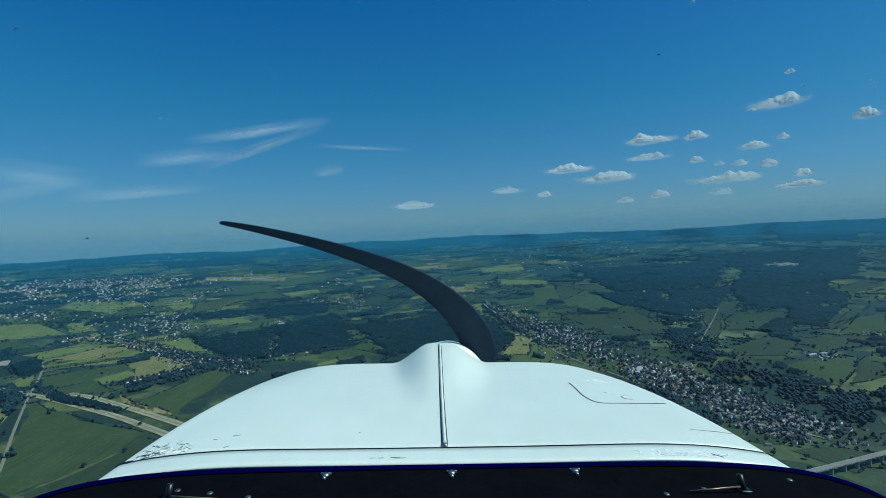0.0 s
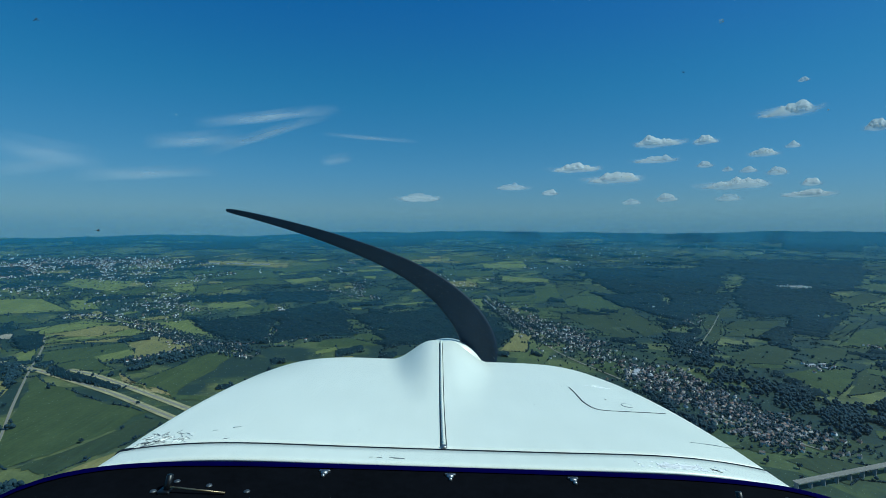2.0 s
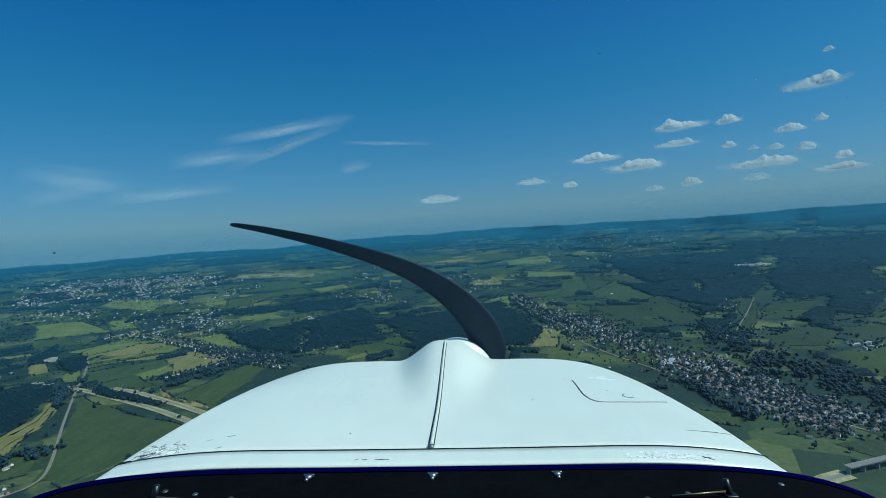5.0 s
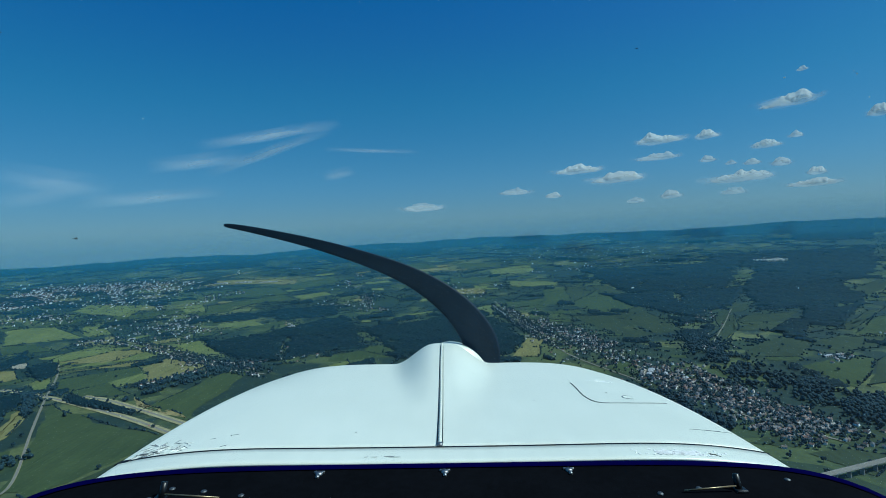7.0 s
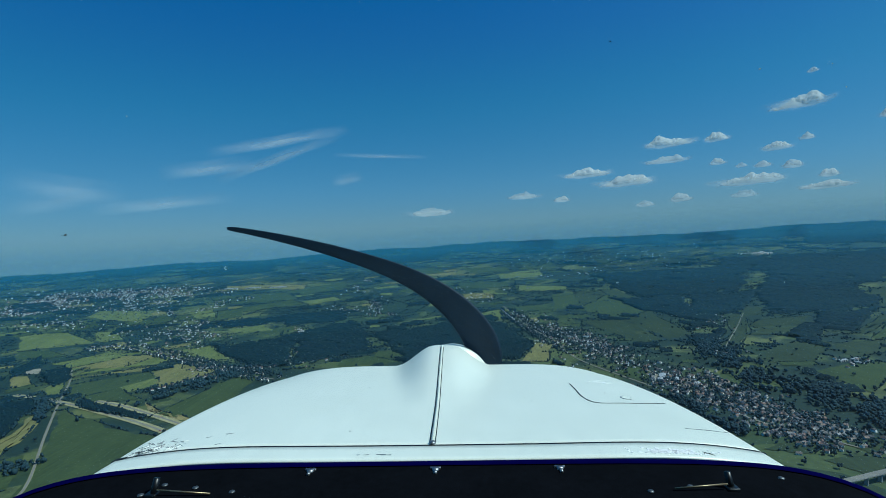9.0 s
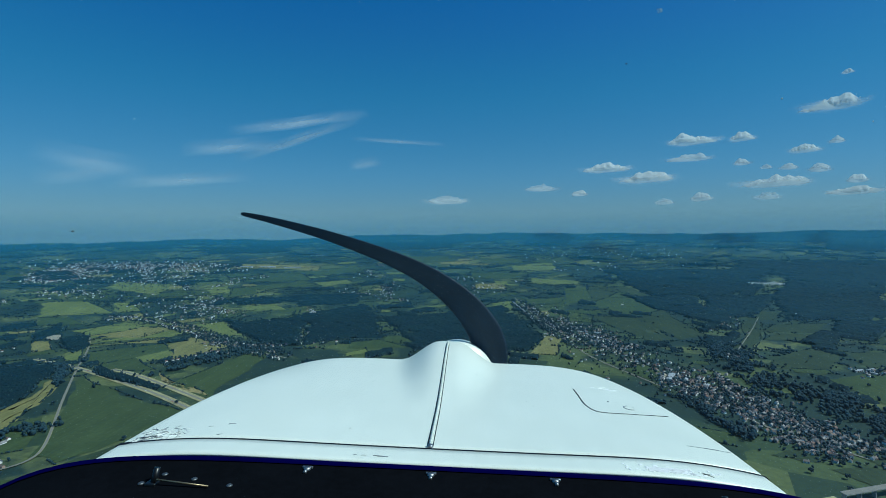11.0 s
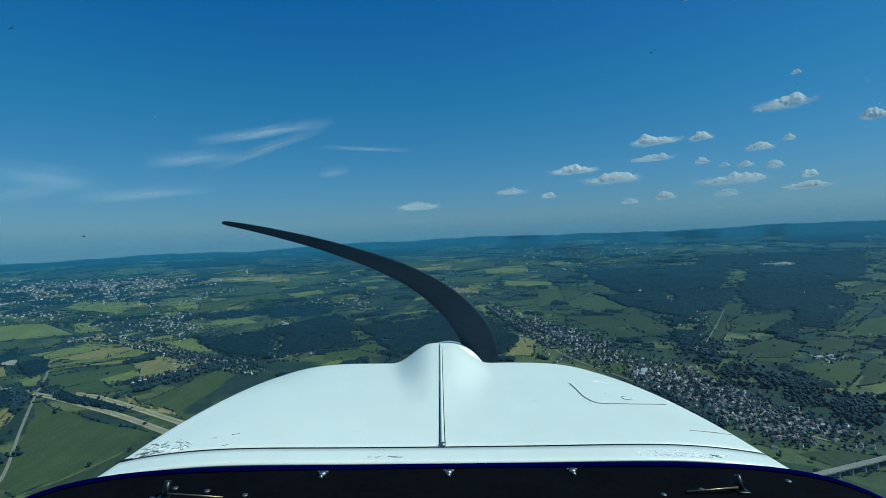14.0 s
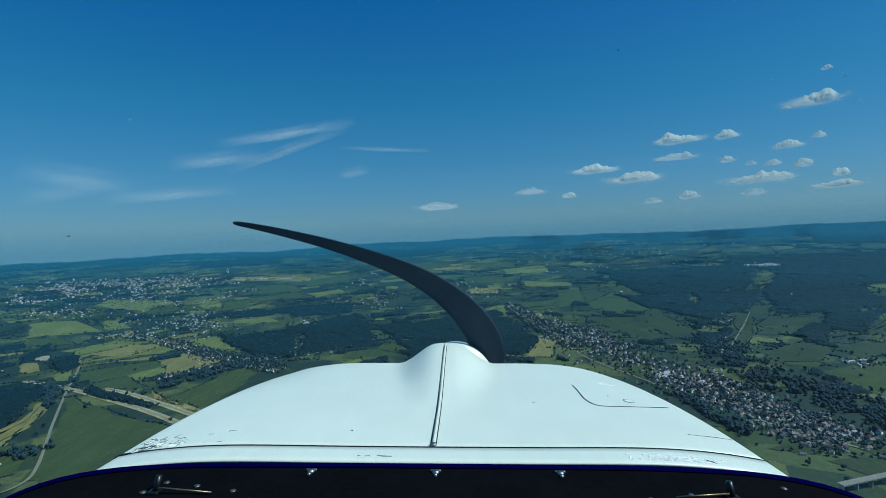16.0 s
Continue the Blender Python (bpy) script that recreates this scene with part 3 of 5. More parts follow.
# woods and belts of trees
belt((953, 1929), (1069, 1903), (963, 1503), (833, 1559))
belt((840, 1524), (979, 1487), (954, 1278), (829, 1297))
belt((926, 1282), (1034, 1342), (1063, 1153), (904, 1032))
wood((1086, 2328), (1235, 2194), (962, 1805), (963, 1949), gaps=0.85)
belt((568, 1335), (606, 1281), (634, 1055), (587, 1039))
wood((1287, 1967), (1504, 2071), (1571, 2016), (1376, 1837))
belt((979, 1165), (1194, 1243), (1077, 1095), (924, 1014))
wood((-1183, 2338), (-805, 2417), (-624, 1857), (-801, 1889))
wood((-805, 2417), (-434, 2573), (-358, 2098), (-624, 1857))
wood((-1640, 1557), (-1385, 1593), (-1207, 1245), (-1092, 954))
belt((-1400, 1600), (-1320, 1560), (-1205, 1370), (-1250, 1400))
belt((-778, 873), (-701, 836), (-594, 658), (-633, 654))
belt((-794, 754), (-712, 785), (-686, 751), (-754, 713))
belt((-734, 654), (-626, 671), (-598, 646), (-666, 614))
belt((-1080, 1030), (-1010, 1120), (-960, 1060), (-1010, 960))
wood((-1674, 1946), (-1654, 2065), (-1500, 1885), (-1471, 1754))
wood((-1806, 1968), (-1855, 2163), (-1759, 2077), (-1726, 1878))
wood((-1330, 2690), (-949, 2872), (-909, 2747), (-1252, 2591))
belt((-1020, 1558), (-863, 1833), (-799, 1760), (-950, 1503))
wood((-1230, 1571), (-876, 1383), (-869, 1347), (-1198, 1506))
wood((1059, 2522), (1206, 2581), (1386, 2393), (1187, 2211))
wood((-434, 2488), (258, 2737), (365, 2100), (-192, 1786))
wood((243, 2539), (370, 2100), (226, 1773), (63, 1852))
wood((-994, 2359), (-538, 2738), (-364, 2399), (-671, 2290))
wood((936, 3544), (2045, 3198), (1575, 2616), (1090, 2790))
wood((1983, 3103), (2684, 2920), (2275, 2479), (1624, 2595))
wood((914, 2853), (1339, 2762), (1150, 2379), (999, 2561))
wood((1339, 2762), (1681, 2637), (1378, 2293), (1168, 2416))
wood((1858, 3477), (2783, 3027), (2497, 2718), (1732, 3111))
wood((1731, 2724), (2131, 2508), (1965, 2204), (1433, 2224))
wood((1643, 2186), (1961, 2205), (1609, 1947), (1532, 2040), gaps=0.2)
wood((1627, 2700), (2140, 2554), (1759, 2134), (1505, 2281))
wood((-1146, 4400), (-122, 4618), (-16, 4329), (-978, 4110))
wood((2736, 3782), (3150, 3422), (2893, 3145), (2534, 3451))
wood((-2200, 3896), (-1510, 4263), (-1426, 4019), (-2006, 3700))
wood((-2655, 2891), (-2431, 2989), (-2294, 2817), (-2471, 2686))
wood((-1031, 2865), (-648, 2958), (-598, 2717), (-892, 2643))
# hedges and rows of trees
hedge((768, 3065), (1081, 2767))
hedge((68, 3739), (748, 3639))
hedge((247, 3274), (298, 3039))
hedge((-969, 3375), (-550, 3476))
hedge((-1601, 3217), (-1438, 3024))
hedge((-1203, 2878), (-950, 2928))
# roads: a motorway under a lane, village streets, the valley road
road(6.5, (-1553, 1686), (-1426, 1630), (-1270, 1549), (-1078, 1439), (-863, 1312), (-647, 1166), (-430, 1020), (-200, 865))
road(6.5, (-1160, 1546), (-1040, 1485), (-900, 1396), (-699, 1263), (-569, 1174), (-350, 1026), (-130, 878))
road(5, (-1583, 1985), (-1451, 1801), (-1279, 1540), (-1078, 1246), (-909, 1006), (-873, 924), (-900, 876), lift=0.5)
road(4.5, (-1726, 2259), (-1527, 2295), (-1217, 2143), (-852, 1831), (-629, 1688))
road(5, (312, 2864), (375, 2523), (431, 2180), (455, 1771), (571, 1402))
road(3.2, (860, 1596), (993, 1777), (1191, 2050), (1395, 2321))
road(5, (626, 1577), (655, 1337), (690, 1117), (794, 958))
# settlements
village(560, (-2657, 3172), (-1836, 3499), (-1649, 3281), (-2433, 2982), 1.3)
village(420, (-2614, 2877), (-2514, 3128), (-2293, 2889), (-2434, 2673), 1.3)
village(150, (-2293, 2889), (-1790, 3190), (-1688, 3004), (-2148, 2742))
village(60, (-2354, 2584), (-2002, 2715), (-1866, 2568), (-2256, 2474))
village(50, (-1568, 2670), (-1386, 2741), (-1198, 2357), (-1354, 2342))
village(40, (-549, 3206), (-424, 3196), (-417, 2911), (-538, 2920))
village(40, (-43, 3176), (255, 3174), (268, 2932), (-25, 2986))
village(30, (-793, 3057), (-496, 2978), (-477, 2856), (-739, 2836))
village(24, (-846, 2546), (-771, 2596), (-694, 2373), (-767, 2339))
street(24, (-1514, 3078), (-1328, 3257))
street(30, (-342, 3642), (-62, 3235))
street(22, (-1726, 2259), (-1527, 2295))
street(44, (-1527, 2295), (-1217, 2143))
street(44, (-1217, 2143), (-852, 1831))
street(26, (-852, 1831), (-629, 1688))
village(110, (-1849, 2675), (-1350, 2732), (-1176, 2312), (-1527, 2295))
village(34, (-1177, 2070), (-861, 1900), (-814, 1770), (-940, 1754))
village(24, (956, 1806), (1065, 1784), (986, 1660), (905, 1692))
village(14, (1242, 1580), (1339, 1577), (1257, 1491), (1196, 1516))
street(90, (313, 2814), (431, 2180))
street(40, (357, 2709), (460, 1964))
village(80, (766, 1577), (800, 1400), (838, 1257), (691, 1298))
street(18, (-1035, 1600), (-870, 1822))
street(14, (-864, 1833), (-723, 1845))
village(160, (373, 2707), (554, 2405), (602, 1823), (387, 1703))
village(150, (546, 2373), (685, 2011), (647, 1676), (491, 1684))
village(260, (632, 1690), (799, 1315), (704, 1098), (566, 1350))
village(220, (772, 1322), (862, 1055), (794, 958), (662, 1094))
village(60, (671, 1088), (794, 958), (710, 938), (640, 1018))
village(30, (-861, 2094), (-573, 2123), (-510, 1877), (-718, 1790))
village(40, (1277, 2637), (1413, 2397), (1151, 1998), (1062, 2201))
village(120, (407, 4496), (2181, 4072), (1897, 3548), (518, 3818))
village(80, (-1015, 895), (-974, 963), (-735, 704), (-765, 619))
village(44, (-809, 677), (-718, 665), (-595, 578), (-687, 549))


def open_country(seed, count, near, rim, long, deep_most, kinds):
    """Small woods, closes, hedges and lone farms across the country between the named plots."""
    rng = np.random.default_rng(seed)
    built = np.array([h[:2] for h in homes])
    for k in range(count):
        far, a = rng.uniform(near, rim), rng.uniform(-0.95, 0.95)
        x, y = far * math.sin(a), far * math.cos(a)
        wide, deep = rng.uniform(0.2, 1.0) * long, rng.uniform(0.35, 1.0) * deep_most
        if any(math.hypot(x - px, y - py) < (wide + pw) * 0.36 for px, py, pw in plots):
            continue
        if far < 2600 and np.hypot(built[:, 0] - x, built[:, 1] - y).min() < wide * 0.5 + 15:
            continue
        ex, ey = np.array([math.cos(a), -math.sin(a)]), np.array([math.sin(a), math.cos(a)])
        c, turn = np.array([x, y]), rng.normal(0, 0.25)
        ex = ex * math.cos(turn) + ey * math.sin(turn)
        q = [c - ex * wide / 2 - ey * deep / 2, c + ex * wide / 2 - ey * deep / 2, c + ex * wide * 0.45 + ey * deep / 2, c - ex * wide * 0.55 + ey * deep / 2]
        q = [tuple(p) for p in q]
        kind = str(rng.choice(["wood", "pasture", "meadow", "hay", "crop", "farm"], p=kinds))
        if x > 500 and kind in ("meadow", "hay"):          # darker grass in the east
            kind = "pasture"
        if kind == "wood":
            wood(*q)
        elif kind == "farm":
            plots.append((x, y, wide))
            village(int(rng.integers(4, 16)), *q)
        else:
            field(kind, *q)


open_country(21, 700, 2450, 3900, 230, 75, [0.46, 0.14, 0.14, 0.10, 0.04, 0.12])
open_country(33, 620, 3800, 4720, 420, 42, [0.44, 0.18, 0.16, 0.10, 0.04, 0.08])
open_country(47, 420, 1150, 2500, 150, 80, [0.55, 0.22, 0.10, 0.03, 0.08, 0.02])
for k in range(-15, 15):                    # wooded rim along the skyline
    lo, hi, a, b = 4560 + 90 * math.sin(k * 2.3), 4888 + 20 * math.sin(k * 1.3), radians(k * 4 - 0.6), radians(k * 4 + 4.6)
    wood((lo * math.sin(a), lo * math.cos(a)), (lo * math.sin(b), lo * math.cos(b)), (hi * math.sin(b), hi * math.cos(b)), (hi * math.sin(a), hi * math.cos(a)))



def tree_rows(seed, count, near, rim, size, gap):
    """Rows of trees along lanes, brooks and old bounds, all over the country."""
    rng = np.random.default_rng(seed)
    xs, ys = [], []
    for k in range(count):
        far, a = math.sqrt(rng.uniform(near ** 2, rim ** 2)), rng.uniform(-0.85, 0.85)
        run, turn = rng.uniform(40, 260), rng.normal(0, 0.5) - a
        if rng.uniform() < 0.25:
            turn += math.pi / 2
        n = max(3, int(run / gap * rng.uniform(0.6, 1.3)))
        t = rng.uniform(-0.5, 0.5, n) * run
        off = rng.normal(0, 3.5, n) + 14 * np.sin(t / 60 + k)
        xs.append(far * math.sin(a) + math.cos(turn) * t - math.sin(turn) * off)
        ys.append(far * math.cos(a) + math.sin(turn) * t + math.cos(turn) * off)
    x, y = np.concatenate(xs), np.concatenate(ys)
    free = np.ones(len(x), bool)
    for quad in open_plots:                     # nothing grows inside a worked field
        mid = np.mean(quad, axis=0)
        ring = [mid + (np.array(p) - mid) * 0.97 for p in quad]
        side = [(q[0] - p[0]) * (y - p[1]) - (q[1] - p[1]) * (x - p[0]) for p, q in zip(ring, ring[1:] + ring[:1])]
        free &= ~(np.all([k > 0 for k in side], axis=0) | np.all([k < 0 for k in side], axis=0))
    hedge_pieces.append(grow(x[free], y[free], rng, size))


tree_rows(71, 900, 1900, 3200, 3.4, 7)
tree_rows(72, 1100, 3000, 4600, 4.4, 10)

stuff("hedgerow_trees", hedge_pieces, [LEAVES], "dark green hedges and garden trees dividing the fields", "hedge")


# ---- houses ----
def gable(length, depth, eaves, ridge, over=0.5):
    """Wall and roof of a house as vertex and face lists: the wall with its gables, the roof as two thick slopes."""
    l, d = length / 2, depth / 2
    wall_v = [(-l, -d, -1), (l, -d, -1), (l, d, -1), (-l, d, -1), (-l, -d, eaves), (l, -d, eaves), (l, d, eaves), (-l, d, eaves), (-l, 0, ridge), (l, 0, ridge)]
    wall_f = [(0, 1, 5, 4), (2, 3, 7, 6), (1, 2, 6, 9, 5), (3, 0, 4, 8, 7), (4, 5, 9, 8), (6, 7, 8, 9)]
    slope = (ridge - eaves) / d
    lo, l2, d2, th = eaves - slope * over + 0.15, l + over, d + over, 0.28
    roof_v = [(-l2, -d2, lo), (l2, -d2, lo), (l2, 0, ridge + 0.15), (-l2, 0, ridge + 0.15), (l2, d2, lo), (-l2, d2, lo)]
    roof_v += [(x, y, z + th) for x, y, z in roof_v]
    roof_f = [(0, 3, 2, 1), (3, 5, 4, 2), (6, 7, 8, 9), (9, 8, 10, 11), (0, 1, 7, 6), (4, 5, 11, 10), (1, 2, 8, 7), (2, 4, 10, 8), (3, 0, 6, 9), (5, 3, 9, 11)]
    return wall_v, wall_f, roof_v, roof_f


KINDS = [(8.0, 6.0, 3.9, 6.2), (9.8, 5.8, 3.4, 5.8), (6.8, 6.4, 4.6, 6.9)]
WINDOW = plain("dark_window_glass", (0.03, 0.035, 0.04), 0.15, size=0.5)


def house(kind):
    length, depth, eaves, ridge = KINDS[kind]
    wv, wf, rv, rf = gable(length, depth, eaves, ridge)
    root = new("house")
    root.empty_display_size = 1
    part("wall", mesh_of("wall", wv, wf, WALL_ONE), root)
    roof = part("roof", mesh_of("roof", rv, rf, ROOF_ONE), root)
    bm = bmesh.new()
    box(bm, length * 0.28, length * 0.28 + 0.9, -0.5, 0.5, ridge - 0.6, ridge + 1.3, 0.05)
    part("chimney", bm_mesh("chimney", bm, WALL_ONE), roof, "rendered chimney stack")
    for x in (-0.28, 0.24):
        bm = bmesh.new()
        box(bm, x * length - 0.7, x * length + 0.7, -depth / 2 - 0.06, -depth / 2 + 0.1, 1.0, 2.5)
        part("window", bm_mesh("window", bm, WINDOW), root)
    return root


models = [house(k) for k in range(3)]
homes.sort(key=lambda h: math.hypot(h[0], h[1]))
GROUPS = ["gable-roofed rendered house among garden trees in the valley town", "long low rendered house with a gable roof in the valley town",
          "square rendered house with a steep gable roof in the valley town"]
for x, y, turn, size, kind in homes[:290]:
    model = models[kind]
    m = pose(x, y, float(land(x, y)), 0, 0, math.degrees(turn))
    if not model.get("label"):
        model.matrix_basis = m
        tagged(model, GROUPS[kind], "house", "houses of the valley town")
    else:
        copy_thing(model, m)

far_walls, far_roofs = [], []


def fan(faces):
    return np.array([(f[0], f[i], f[i + 1]) for f in faces for i in range(1, len(f) - 1)])


for x, y, turn, size, kind in homes[290:]:
    wv, wf, rv, rf = gable(*KINDS[kind])
    c, s = math.cos(turn) * size, math.sin(turn) * size
    base = np.array([x, y, float(land(x, y) + skyline(x, y))])
    spin = np.array([[c, -s, 0], [s, c, 0], [0, 0, size]])
    far_walls.append((np.array(wv) @ spin.T + base, fan(wf)))
    far_roofs.append((np.array(rv) @ spin.T + base, fan(rf)))
stuff("far_house_walls", far_walls, [WALL_MANY], "pale rendered walls of many distant houses", "houses")
stuff("far_house_roofs", far_roofs, [ROOF_MANY], "slate and tile roofs of many distant houses", "roofs")


# ---- sheds and cars ----
SHED_ROOF = plain("pale_metal_roof", (0.38, 0.39, 0.40), 0.5, size=6, spread=0.15)
SHED_WALL = plain("pale_cladding", (0.45, 0.45, 0.43), 0.7, size=5, spread=0.15)


def shed(x, y, turn, length, width, high, label):
    root = new("warehouse")
    root.matrix_basis = pose(x, y, float(land(x, y)), 0, 0, turn)
    wv, wf, rv, rf = gable(length, width, high, high + width * 0.09, 0.4)
    part("wall", mesh_of("wall", wv, wf, SHED_WALL), root)
    part("roof", mesh_of("roof", rv, rf, SHED_ROOF), root, "pale ribbed metal roof")
    for k in range(3):
        bm = bmesh.new()
        cx = length * (0.25 * k - 0.25)
        box(bm, cx - 2.2, cx + 2.2, -width / 2 - 0.1, -width / 2 + 0.1, 0, min(4.5, high - 0.5))
        part("loading_door", bm_mesh("loading_door", bm, WINDOW), root, "dark roller door")
    tagged(root, label, "warehouse", "pale sheds and warehouses")


for x, y, turn, l, w, h in ((640, 1492, 62, 42, 18, 6), (664, 1452, 62, 30, 14, 5.5), (622, 1465, 62, 26, 14, 5.5), (700, 1400, 58, 24, 14, 5)):
    shed(x, y, turn, l, w, h, "large pale metal warehouse at the edge of the town")
for x, y, turn, l, w, h in ((1238, 1548, 20, 34, 12, 5), (1284, 1556, 20, 28, 11, 5), (1262, 1520, 110, 22, 10, 5)):
    shed(x, y, turn, l, w, h, "long pale farm shed among pastures")
for x, y, turn, l, w, h in ((-1198, 2735, 5, 52, 16, 7), (-1120, 2745, 8, 30, 14, 6), (-933, 2340, 4, 34, 14, 6), (-793, 2520, 30, 36, 16, 7), (-740, 2500, 80, 26, 12, 6),
                            (-1560, 3440, 12, 90, 14, 6), (-1420, 3480, 12, 110, 14, 6), (-1250, 3515, 12, 120, 14, 6), (-1640, 2290, 40, 24, 12, 6),
                            (-1500, 2330, 35, 26, 12, 6)):
    shed(x, y, turn, l, w, h, "long white shed standing among fields and houses")

CAR_PAINT = by_object("car_paint", [(0.7, 0.7, 0.7), (0.05, 0.06, 0.08), (0.35, 0.05, 0.04), (0.8, 0.8, 0.8), (0.2, 0.22, 0.25)], 0.3)
TYRE = plain("tyre_rubber", (0.02, 0.02, 0.02), 0.9, size=0.1)


def car():
    root = new("car")
    bm = bmesh.new()
    side = [(-2.1, 0.35), (2.1, 0.35), (2.15, 0.8), (1.2, 0.95), (0.6, 1.42), (-1.1, 1.45), (-1.9, 1.0), (-2.15, 0.85)]
    rings = [[bm.verts.new((x, y * (0.8 if z > 1.2 else 1.0), z)) for x, z in side] for y in (-0.88, 0.88)]
    for r in rings:
        bm.faces.new(r)
    for k in range(len(side)):
        j = (k + 1) % len(side)
        bm.faces.new((rings[0][k], rings[0][j], rings[1][j], rings[1][k]))
    part("body", bm_mesh("body", bm, CAR_PAINT), root)
    bm = bmesh.new()
    box(bm, -1.3, 0.75, -0.80, 0.80, 1.02, 1.30, 0.05)
    part("window", bm_mesh("window", bm, WINDOW), root, "dark glazing")
    for x in (-1.3, 1.3):
        for y in (-0.85, 0.85):
            bm = bmesh.new()
            rod(bm, (x, y - 0.1, 0.32), (x, y + 0.1, 0.32), 0.32, 14)
            part("wheel", bm_mesh("wheel", bm, TYRE), root)
    return tagged(root, "small car on a pale country road", "car", "cars on the roads")


def along(a, b, t, side):
    d = np.array(b, float) - np.array(a, float)
    n = np.array([-d[1], d[0]]) / np.linalg.norm(d)
    p = np.array(a, float) + d * t + n * side
    return float(p[0]), float(p[1]), math.degrees(math.atan2(d[1], d[0]))


first_car = None
for a, b, t, side in (((-1270, 1549), (-1078, 1439), 0.2, 1.8), ((-1270, 1549), (-1078, 1439), 0.75, -1.8), ((-1078, 1439), (-863, 1312), 0.5, 1.8), ((-1078, 1439), (-863, 1312), 0.8, -1.8),
                      ((-900, 1396), (-699, 1263), 0.3, 1.8), ((-863, 1312), (-647, 1166), 0.4, -1.8), ((-1217, 2143), (-852, 1831), 0.4, 1.0), ((690, 1117), (794, 958), 0.4, 1.0)):
    x, y, turn = along(a, b, t, side)
    m = pose(x, y, float(land(x, y)) + 1.76, 0, 0, turn)
    if first_car is None:
        first_car = car()
        first_car.matrix_basis = m
    else:
        copy_thing(first_car, m)


# ---- single trees in the fields ----
def field_tree():
    root = new("field_tree")
    bm = bmesh.new()
    rod(bm, (0, 0, -0.5), (0.1, 0, 4.5), 0.45, 9, 0.28)
    for k in range(5):
        a = k * 1.26
        rod(bm, (0.1, 0, 3.6), (math.cos(a) * 2.6, math.sin(a) * 2.6, 7.2), 0.2, 7, 0.07)
    part("trunk", bm_mesh("trunk", bm, BARK, True), root)
    rng = np.random.default_rng(5)
    n = 46
    d = rng.normal(0, 1, (n, 3))
    d /= np.linalg.norm(d, axis=1)[:, None]
    rad = rng.uniform(0.35, 1.0, n) ** 0.6
    x, y, z = d[:, 0] * rad * 4.6, d[:, 1] * rad * 4.6, 7.6 + d[:, 2] * rad * 3.8
    size = rng.uniform(0.9, 1.6, n)
    v, t = crowns(x, y, z, size, size * 0.9, rng)
    part("crown", tris_of("crown", v, t, [LEAVES]), root)
    return tagged(root, "round broadleaf tree standing alone in a field", "tree", "trees in the fields")


spots = [(-758, 1238), (-1085, 1226), (-700, 1084), (-745, 1020), (-1052, 1165), (640, 900), (690, 880), (720, 930), (660, 835), (760, 860),
         (1000, 1380), (1150, 1400), (1050, 1600), (1200, 1700), (1320, 1640), (1500, 1850), (900, 2300), (960, 2400), (860, 2500), (1000, 2200),
         (780, 2600), (-620, 1640), (-1200, 1760), (-1420, 1940)]
first = field_tree()
first.matrix_basis = pose(*spots[0], float(land(*map(float, spots[0]))))
for k, (x, y) in enumerate(spots[1:]):
    copy_thing(first, pose(x, y, float(land(float(x), float(y))), 0, 0, k * 67))


# ---- viaduct over the valley road ----
def viaduct(a, b, high=14.0, width=11.0):
    root = new("viaduct")
    run = math.dist(a, b)
    root.matrix_basis = pose(a[0], a[1], float(land(*map(float, a))), 0, 0, math.degrees(math.atan2(b[1] - a[1], b[0] - a[0])))
    bm = bmesh.new()
    box(bm, 0, run, -width / 2, width / 2, high - 1.2, high, 0.1)
    part("deck", bm_mesh("deck", bm, CONCRETE), root)
    bm = bmesh.new()
    box(bm, 0, run, -width / 2 + 1, width / 2 - 1, high + 0.01, high + 0.08)
    part("carriageway", bm_mesh("carriageway", bm, ASPHALT), root, "grey asphalt carriageway")
    for s in (-1, 1):
        bm = bmesh.new()
        box(bm, 0, run, s * (width / 2 - 0.35) - 0.15, s * (width / 2 - 0.35) + 0.15, high, high + 1.0)
        part("parapet", bm_mesh("parapet", bm, CONCRETE), root)
    for k in range(int(run / 32) + 1):
        bm = bmesh.new()
        box(bm, k * 32 + 1, k * 32 + 3.2, -3.4, 3.4, -1.5, high - 1.2, 0.2)
        part("pier", bm_mesh("pier", bm, CONCRETE), root)
    tagged(root, "pale concrete road viaduct on plain piers", "viaduct")


viaduct((625, 805), (950, 895))
road(9, (540, 770), (585, 792), (625, 805))


# ---- clouds ----
def cloud_material(name, clear):
    """Lit vapour; clear: the share of light that passes straight through."""
    m, nt, b = material(name, 1.0)
    nt.nodes.remove(b)
    d, tl = add(nt, "ShaderNodeBsdfDiffuse", Color=(0.90, 0.94, 0.92, 1)), add(nt, "ShaderNodeBsdfTranslucent", Color=(0.90, 0.94, 0.92, 1))
    tr, one, two = nt.nodes.new("ShaderNodeBsdfTransparent"), add(nt, "ShaderNodeMixShader", Fac=0.45), add(nt, "ShaderNodeMixShader", Fac=clear)
    nt.links.new(d.outputs[0], one.inputs[1])
    nt.links.new(tl.outputs[0], one.inputs[2])
    nt.links.new(one.outputs[0], two.inputs[1])
    nt.links.new(tr.outputs[0], two.inputs[2])
    nt.links.new(two.outputs[0], nt.nodes["Material Output"].inputs[0])
    return m, nt, two


